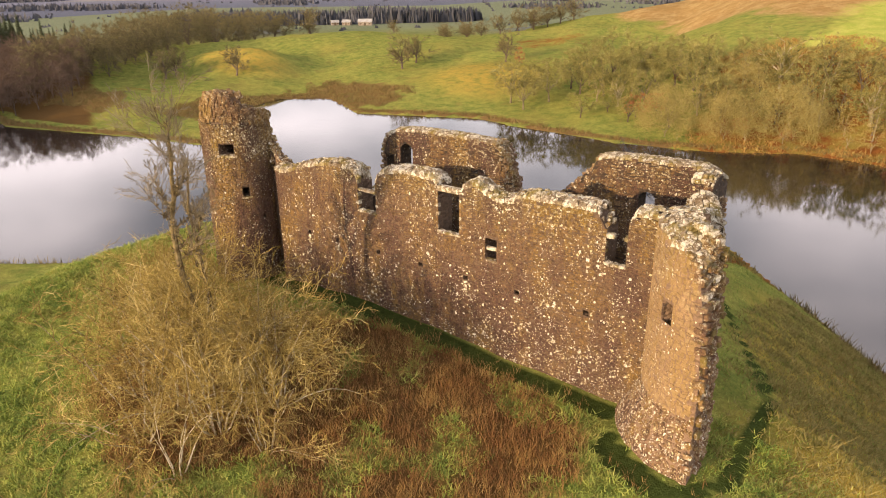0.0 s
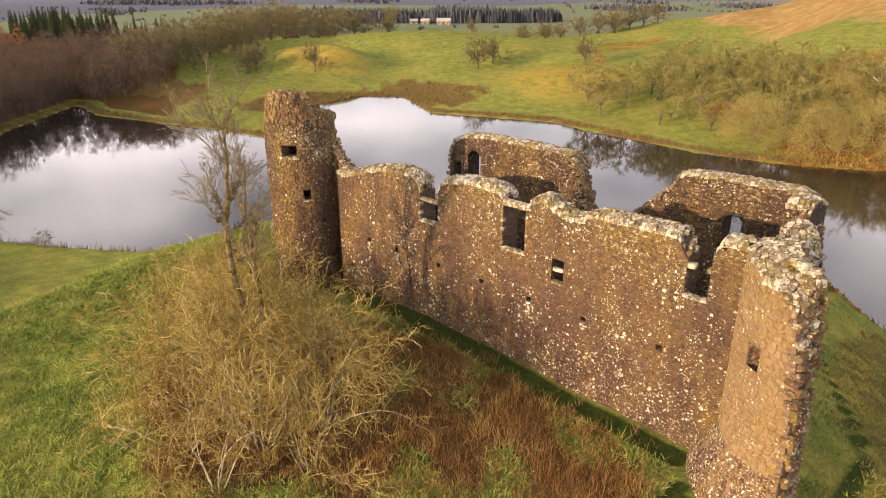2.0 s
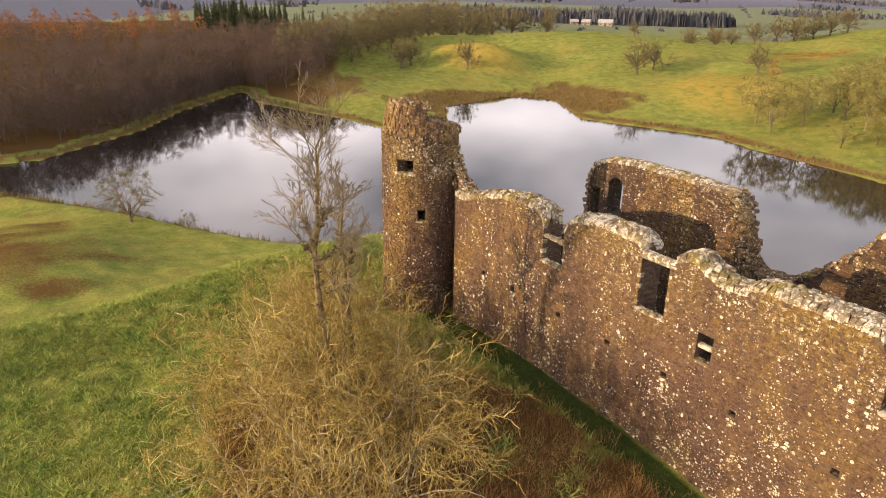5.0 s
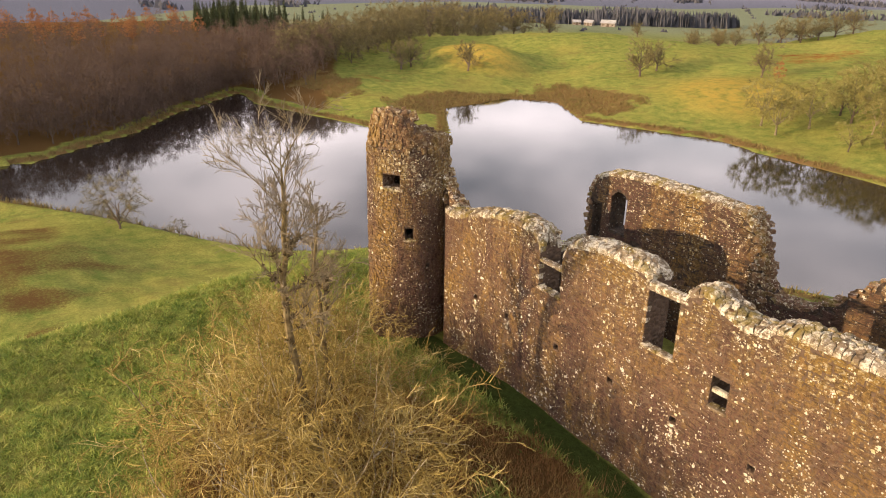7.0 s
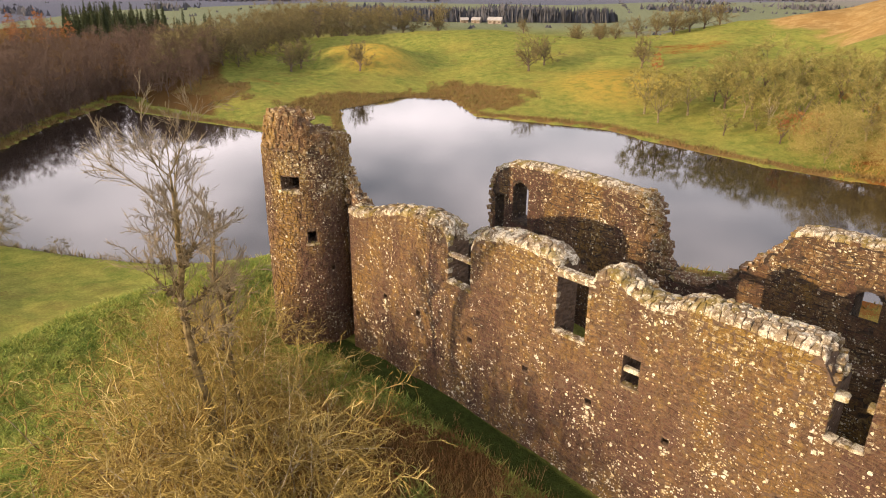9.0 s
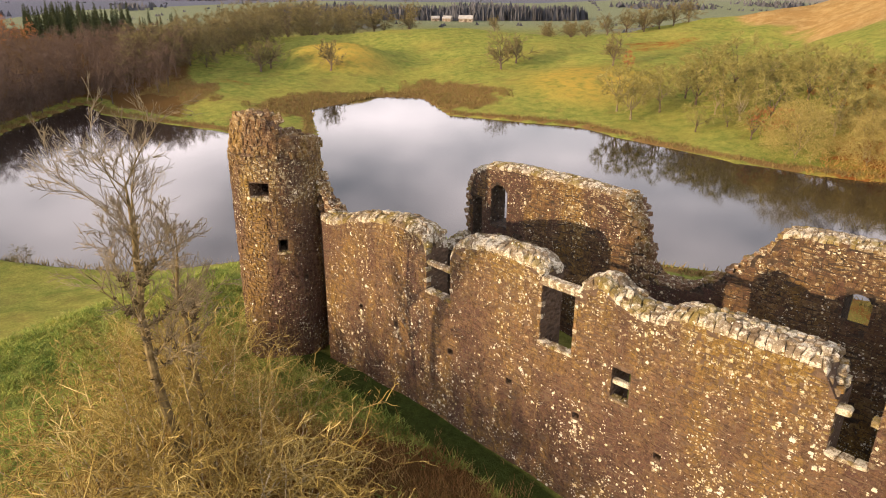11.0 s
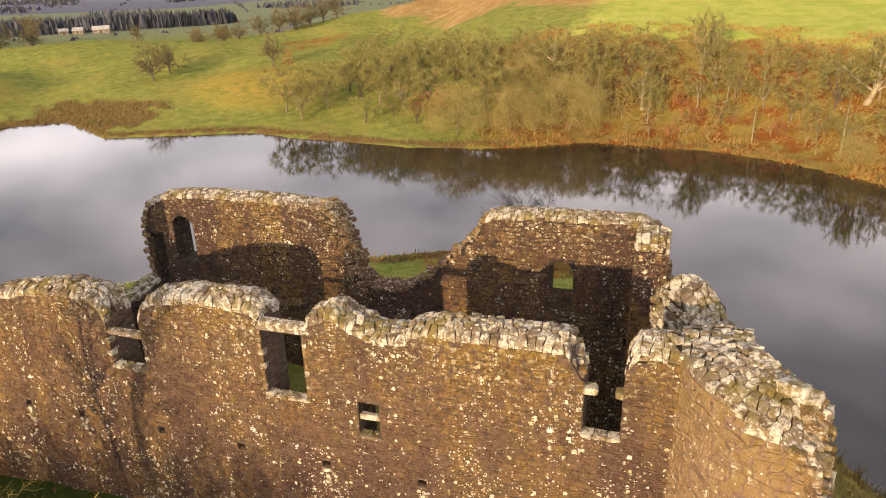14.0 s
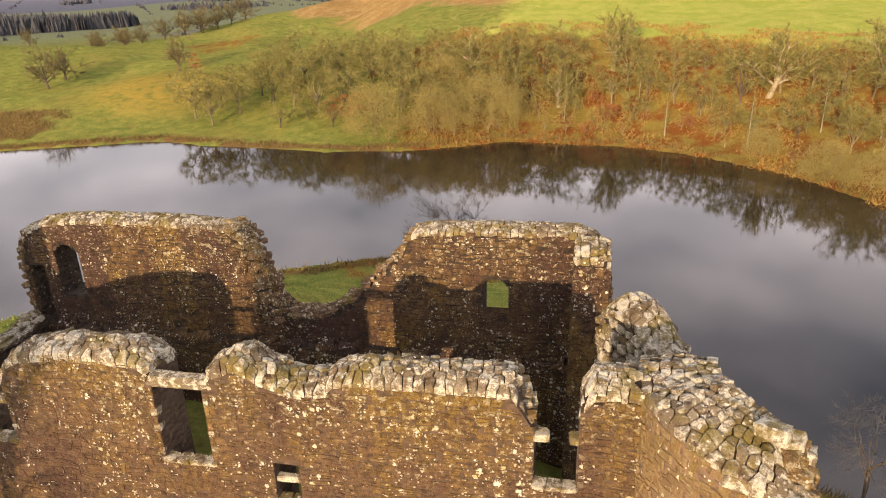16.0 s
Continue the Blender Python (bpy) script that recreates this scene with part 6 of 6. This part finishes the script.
def finish_tree(name, woods, mats, label, category):
    ob = tagged(new(name), label, category)
    for nm, wd, mat in zip(("trunk", "bough", "crown"), woods, mats):
        c = new(nm, wd.mesh(nm, mat))
        c.parent = ob
    return ob


def thicket_shrub(name, seed, height, stems, label):
    """An old many-stemmed thorn: crooked stems lean out from one stool and arch over into a mesh of twigs."""
    r = random.Random(seed)
    woods = [Wood(), Wood(), Wood()]
    plan = [(0.26, 0.0, 7, (0.5, 1.15), 0.48, 0.42), (0.36, 0.0, 6, (0.45, 1.1), 0.54, 0.55), (0.36, -0.06, 3, (0.4, 1.0), 0.70, 0.6), (0.36, -0.12, 0, (0, 0), 0, 0)]
    for i in range(stems):
        q = 6.283 * (i + r.uniform(-0.35, 0.35)) / stems
        ang = r.uniform(0.15, 0.95)
        d = Vector((math.cos(q) * math.sin(ang), math.sin(q) * math.sin(ang), math.cos(ang)))
        p = Vector((math.cos(q) * 0.3, math.sin(q) * 0.3, -0.3))
        grow(r, woods, p, d, height * r.uniform(0.85, 1.25), r.uniform(0.045, 0.075), 0, plan)
    return finish_tree(name, woods, (M_BARK_LICHEN, M_BARK_THORN, M_TWIG_THORN), label, "shrub")


def crooked_ash(name, seed, line, rad, limbs, reach, label):
    """A tall ash with a crooked stem through to its top, upswept limbs and knots of short spurs on the old wood."""
    r = random.Random(seed)
    woods = [Wood(), Wood(), Wood()]
    stem = [Vector(line[0])]
    for a, b in zip(line, line[1:]):
        for k in (0.5, 1.0):
            stem.append(Vector(a).lerp(Vector(b), k) + Vector((r.uniform(-0.14, 0.14), r.uniform(-0.14, 0.14), 0)) * (k < 1))
    n = len(stem) - 1
    rads = [rad * (1 - i / n) ** 0.75 + 0.025 for i in range(n)] + [0]
    woods[0].tube(stem, rads, 8)
    plan = [(0.15, 0.30, 6, (0.35, 0.85), 0.56, 0.42), (0.17, 0.26, 5, (0.3, 0.75), 0.58, 0.5), (0.17, 0.22, 6, (0.3, 0.65), 0.62, 0.55), (0.2, 0.2, 0, (0, 0), 0, 0)]
    old = [(stem[i], stem[i + 1], rads[i]) for i in range(n - 2)]
    for i in range(limbs):
        f = 0.36 + 0.62 * ((i + r.random()) / limbs) ** 0.8
        k = min(n - 1, int(f * n))
        p = stem[k].lerp(stem[k + 1], f * n - k)
        d = aside(r, Vector((0, 0, 1)), r.uniform(0.55, 1.1) * (1.25 - 0.55 * f))
        ln = reach * (0.75 + 0.35 * math.sin(math.pi * min(1.0, f))) * r.uniform(0.6, 1.1)
        pts = grow(r, woods, p, d, ln, max(0.032, rads[k] * 0.32), 0, plan, 0.0085)
        if f < 0.75:
            old += [(pts[j], pts[j + 1], 0.05) for j in range(4)]
    for k in range(120):
        a, b, rr = r.choice(old)
        p = a.lerp(b, r.random())
        for m in range(3):
            d = aside(r, (b - a).normalized(), r.uniform(0.7, 1.5))
            woods[1].tube([p, p + d * (rr + r.uniform(0.06, 0.16)), p + d * (rr + r.uniform(0.14, 0.34)) + Vector((0, 0, r.uniform(0.0, 0.12)))], [0.045, 0.035, 0], 4)
    return finish_tree(name, woods, (M_BARK_SPUR, M_BARK_ASH, M_TWIG_ASH), label, "tree")


ASH = crooked_ash("ash_tree", 509, [(0, 0, -0.4), (-0.2, -0.3, 3.2), (-0.9, -0.6, 6.6), (-0.8, -0.8, 9.4), (0.2, -1.0, 11.8), (0.7, -1.1, 14.0), (1.0, -1.2, 16.4)], 0.22, 20, 3.3,
                  "tall bare ash with a crooked lichened trunk rising from scrub")
ASH.matrix_basis = Matrix.Translation((3.4, -12.2, height_at(3.4, -12.2)))
SECOND = crooked_ash("ash_sapling", 514, [(0, 0, -0.4), (-0.6, 0.3, 3.5), (-0.9, 0.2, 7.0), (-1.2, 0.1, 10.0), (-0.8, 0.3, 13.0)], 0.15, 13, 2.2,
                     "slimmer bare ash with a knotted trunk beside the taller ash")
SECOND.matrix_basis = Matrix.Translation((2.3, -11.0, height_at(2.3, -11.0)))
THORNS = [thicket_shrub("thicket_shrub", 520 + i, 7.4, 7 + i, "tangled leafless golden-brown thicket shrub on rough grass") for i in range(3)]
for x, y, s in ((8.0, -15.5, 1.0), (5.0, -12.5, 1.0), (9.2, -12.2, 0.75), (2.0, -16.0, 0.95), (5.5, -18.5, 0.85), (-1.0, -12.5, 0.9), (11.5, -15.0, 0.75), (-2.0, -9.0, 0.7), (9.0, -18.8, 0.7),
                (1.0, -9.2, 0.75), (4.0, -8.6, 0.7), (-4.5, -7.2, 0.6), (-5.0, -10.5, 0.65), (6.0, -8.8, 0.5), (-1.0, -6.0, 0.45), (-3.5, -12.8, 0.7), (4.5, -15.5, 0.9), (7.5, -11.5, 0.9), (-6.0, -6.2, 0.45), (2.5, -6.5, 0.5), (-8.0, -9.0, 0.65), (-9.5, -6.5, 0.5), (-10.5, -10.0, 0.45), (-12.0, -7.0, 0.4)):
    stand(THORNS, USED, x, y, s, group="thicket")


# ---------------------------------------------------------------- grass, rough grass, reeds and bracken
def blades(name, n, box, choose, h, w, mat, label, seed, lean=0.45, per=1, clump=0.0, base=land_height, hump=0.0):
    r = np.random.RandomState(seed)
    x, y = r.uniform(box[0], box[1], n), r.uniform(box[2], box[3], n)
    keep = choose(x, y, r)
    x, y = x[keep], y[keep]
    x, y = np.repeat(x, per), np.repeat(y, per)
    n = len(x)
    x, y = x + r.normal(0, clump, n), y + r.normal(0, clump, n)
    z = base(x, y) - 0.03
    hh = h * r.uniform(0.55, 1.25, n) * (1.0 + hump * wave_noise(x, y, 1.5, seed + 60) + 0.6 * hump * wave_noise(x, y, 4.5, seed + 61))
    hh = np.maximum(hh, 0.25 * h)
    q = r.uniform(0, 2 * np.pi, n)
    ww = w * r.uniform(0.7, 1.3, n) / 2
    lx, ly = r.normal(0, lean, n) * hh, r.normal(0, lean, n) * hh
    a = np.stack([x - np.cos(q) * ww, y - np.sin(q) * ww, z], 1)
    b = np.stack([x + np.cos(q) * ww, y + np.sin(q) * ww, z], 1)
    c = np.stack([x + lx, y + ly, z + hh], 1)
    v = np.stack([a, b, c], 1).reshape(-1, 3)
    me = bpy.data.meshes.new(name)
    me.vertices.add(len(v))
    me.vertices.foreach_set("co", v.ravel().astype(np.float32))
    me.loops.add(3 * n)
    me.loops.foreach_set("vertex_index", np.arange(3 * n, dtype=np.int32))
    me.polygons.add(n)
    me.polygons.foreach_set("loop_start", np.arange(0, 3 * n, 3, dtype=np.int32))
    me.materials.append(mat)
    me.update(calc_edges=True)
    return tagged(new(name, me), label, "grass", kind="stuff")


def off_castle(x, y):
    return ~((x > -11) & (x < 27) & (y > -0.3) & (y < 15)) & ~((np.hypot(x - 30.4, y - 0.9) < 5.7) & (np.hypot(x - 30.4, y - 0.9) > 2.2) & (x < 30.7) & (y < 2.0)) & ~(np.hypot(x + 7.8, y + 0.1) < 3.0)


def pick_rust(x, y, r):
    return off_castle(x, y) & (zone_values(x, y)["rust"] + r.normal(0, 0.22, len(x)) + 0.25 * wave_noise(x, y, 3.0, 2) > 0.5)


def pick_green(x, y, r):
    z = zone_values(x, y)
    return off_castle(x, y) & (z["rust"] + r.normal(0, 0.2, len(x)) < 0.6) & (z["path"] + r.uniform(-0.2, 0.2, len(x)) < 0.4)


blades("grass", 85000, (-34, 46, -34, 2), pick_green, 0.24, 0.085, M_BLADE, "short green winter grass in tufts", 1, lean=0.9, per=5, clump=0.10, hump=0.75)
blades("rough_grass", 36000, (-4, 40, -32, 0), pick_rust, 0.62, 0.03, M_BLADE_RUST, "tall dead rust-brown grass", 2, lean=0.4, per=5, clump=0.12, hump=0.5)
blades("bank_grass", 50000, (24, 66, -30, 60), lambda x, y, r: off_castle(x, y) & (shore_distance(x, y) > 1) & (x + 0.25 * y + r.normal(0, 1.5, len(x)) > 33) & (zone_values(x, y)["path"] < 0.75), 0.34, 0.08, M_BLADE_BANK, "tan rough grass on the castle bank", 3, lean=0.8, per=4, clump=0.14, hump=0.6)
blades("slope_grass", 40000, (-40, 40, 2, 85), lambda x, y, r: off_castle(x, y) & (shore_distance(x, y) > 1), 0.3, 0.08, M_BLADE, "green grass behind the castle", 8)
blades("shore_sedge", 30000, (-140, 75, -30, 95), lambda x, y, r: (shore_distance(x, y) > 0.2) & (shore_distance(x, y) < 2.6) & (near_side(x, y) > 0.5), 1.35, 0.13, M_BLADE_REED, "dark sedge fringe along the castle shore", 4, per=6, clump=0.3)
blades("shore_reeds", 90000, (-240, 110, -60, 175), lambda x, y, r: (shore_distance(x, y) > 0.1) & (near_side(x, y) < 0.5) & (zone_values(x, y)["reed"] > 0.4), 0.9, 0.22, M_BLADE_REED, "tan reed tussocks along the far shore", 5, per=4, clump=0.35)
blades("bracken", 26000, (-60, 140, 120, 260), lambda x, y, r: (near_side(x, y) < 0.5) & (zone_values(x, y)["bracken"] > 0.4) & (wave_noise(x, y, 16, 51) > -0.25), 0.8, 0.32, M_BLADE_BRACKEN, "dead orange bracken on the wooded bank", 6, per=3, clump=0.5, lean=0.7)

blades("wall_tufts", 260, (15.0, 17.2, 0.2, 1.4), lambda x, y, r: wave_noise(x, y, 0.9, 4) > 0.1, 0.28, 0.03, M_BLADE_GOLD, "dead golden grass on the wall head", 9, per=2, clump=0.03,
       base=lambda x, y: np.interp(x, [15.0, 15.6, 17.3], [34.55, 34.3, 34.3]))
blades("grass_tussocks", 1300, (-34, 46, -30, 2), pick_green, 0.42, 0.05, M_BLADE_TUFT, "pale grass tussocks on the castle mound", 10, lean=0.5, per=16, clump=0.16)

# ---------------------------------------------------------------- far woods and the farm
def pick_woods(x, y, r):
    dist = np.hypot(x, y)
    belt = wave_noise(x * 1.0, y * 2.2, 420, 31) + 0.5 * wave_noise(x, y, 160, 33)
    return (dist > 690) & (dist < 2600) & (belt > 0.5)


# belts and hedges carry the haze in their own blue-grey
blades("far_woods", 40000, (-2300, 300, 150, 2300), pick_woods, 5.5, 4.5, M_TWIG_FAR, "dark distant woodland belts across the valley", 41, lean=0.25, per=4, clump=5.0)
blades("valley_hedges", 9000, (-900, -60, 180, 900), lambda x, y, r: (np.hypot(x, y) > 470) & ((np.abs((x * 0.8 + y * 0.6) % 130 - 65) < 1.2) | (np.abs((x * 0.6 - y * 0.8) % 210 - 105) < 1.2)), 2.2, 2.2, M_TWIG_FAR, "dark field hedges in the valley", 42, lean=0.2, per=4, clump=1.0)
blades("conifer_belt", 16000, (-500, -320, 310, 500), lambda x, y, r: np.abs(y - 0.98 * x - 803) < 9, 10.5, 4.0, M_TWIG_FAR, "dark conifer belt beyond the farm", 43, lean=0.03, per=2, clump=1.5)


def gable_house(name, at, size, turn, label):
    """A farm building: walls, a pitched roof and door and window openings filled dark."""
    L, W, H = size
    ob = tagged(new(name), label, "farm building")
    ob.matrix_basis = Matrix.Translation((at[0], at[1], height_at(*at) - 0.2)) @ Matrix.Rotation(turn, 4, "Z")
    a, b = L / 2, W / 2
    v = [(-a, -b, 0), (a, -b, 0), (a, b, 0), (-a, b, 0), (-a, -b, H), (a, -b, H), (a, b, H), (-a, b, H), (-a, 0, H + W * 0.35), (a, 0, H + W * 0.35)]
    f = [(0, 1, 5, 4), (1, 2, 6, 9, 5), (2, 3, 7, 6), (3, 0, 4, 8, 7)]
    part_mesh("wall", v, f, M_LIME, ob)
    e, t = 0.4, 0.15
    z0, zr = H - 0.15, H + W * 0.35 + 0.05
    rv, rf = [], []
    for s in (-1, 1):
        k = len(rv)
        rv += [(-a - e, s * (b + e), z0), (a + e, s * (b + e), z0), (a + e, 0, zr), (-a - e, 0, zr)]
        rv += [(-a - e, s * (b + e), z0 + t), (a + e, s * (b + e), z0 + t), (a + e, 0, zr + t), (-a - e, 0, zr + t)]
        rf += [(k, k + 1, k + 2, k + 3), (k + 4, k + 5, k + 6, k + 7), (k, k + 1, k + 5, k + 4), (k + 1, k + 2, k + 6, k + 5), (k, k + 3, k + 7, k + 4)]
    part_mesh("roof", rv, rf, M_SHEET, ob, "pale sheet roof")
    for i in range(3):
        x = -a + L * (i + 0.5) / 3
        w, h0, h1 = (0.9, 0.2, 2.4) if i == 1 else (0.6, 1.0, 2.1)
        part_mesh("door" if i == 1 else "window", [(x - w, -b - 0.06, h0), (x + w, -b - 0.06, h0), (x + w, -b - 0.06, h1), (x - w, -b - 0.06, h1),
                  (x - w, -b + 0.1, h0), (x + w, -b + 0.1, h0), (x + w, -b + 0.1, h1), (x - w, -b + 0.1, h1)],
                  [(0, 1, 2, 3), (0, 1, 5, 4), (1, 2, 6, 5), (2, 3, 7, 6), (3, 0, 4, 7)], M_BARK_DARK, ob)
    return ob


M_LIME = bark_material("limewashed_stone", (0.20, 0.17, 0.14), (0.36, 0.32, 0.27), 0.8)
M_SHEET = bark_material("pale_sheet_roof", (0.26, 0.26, 0.26), (0.40, 0.40, 0.39), 0.5, 0.6)
gable_house("farm_barn", (-373, 410), (11, 6, 3.0), 0.6, "long farm barn with a pale sheet roof on the skyline")
gable_house("farm_cottage", (-387, 403), (7, 5, 2.7), 0.4, "small stone farm cottage beside the barn")
gable_house("farm_cottage", (-396, 398), (6, 4.5, 2.5), 0.9, "low stone farm byre beside the cottage")
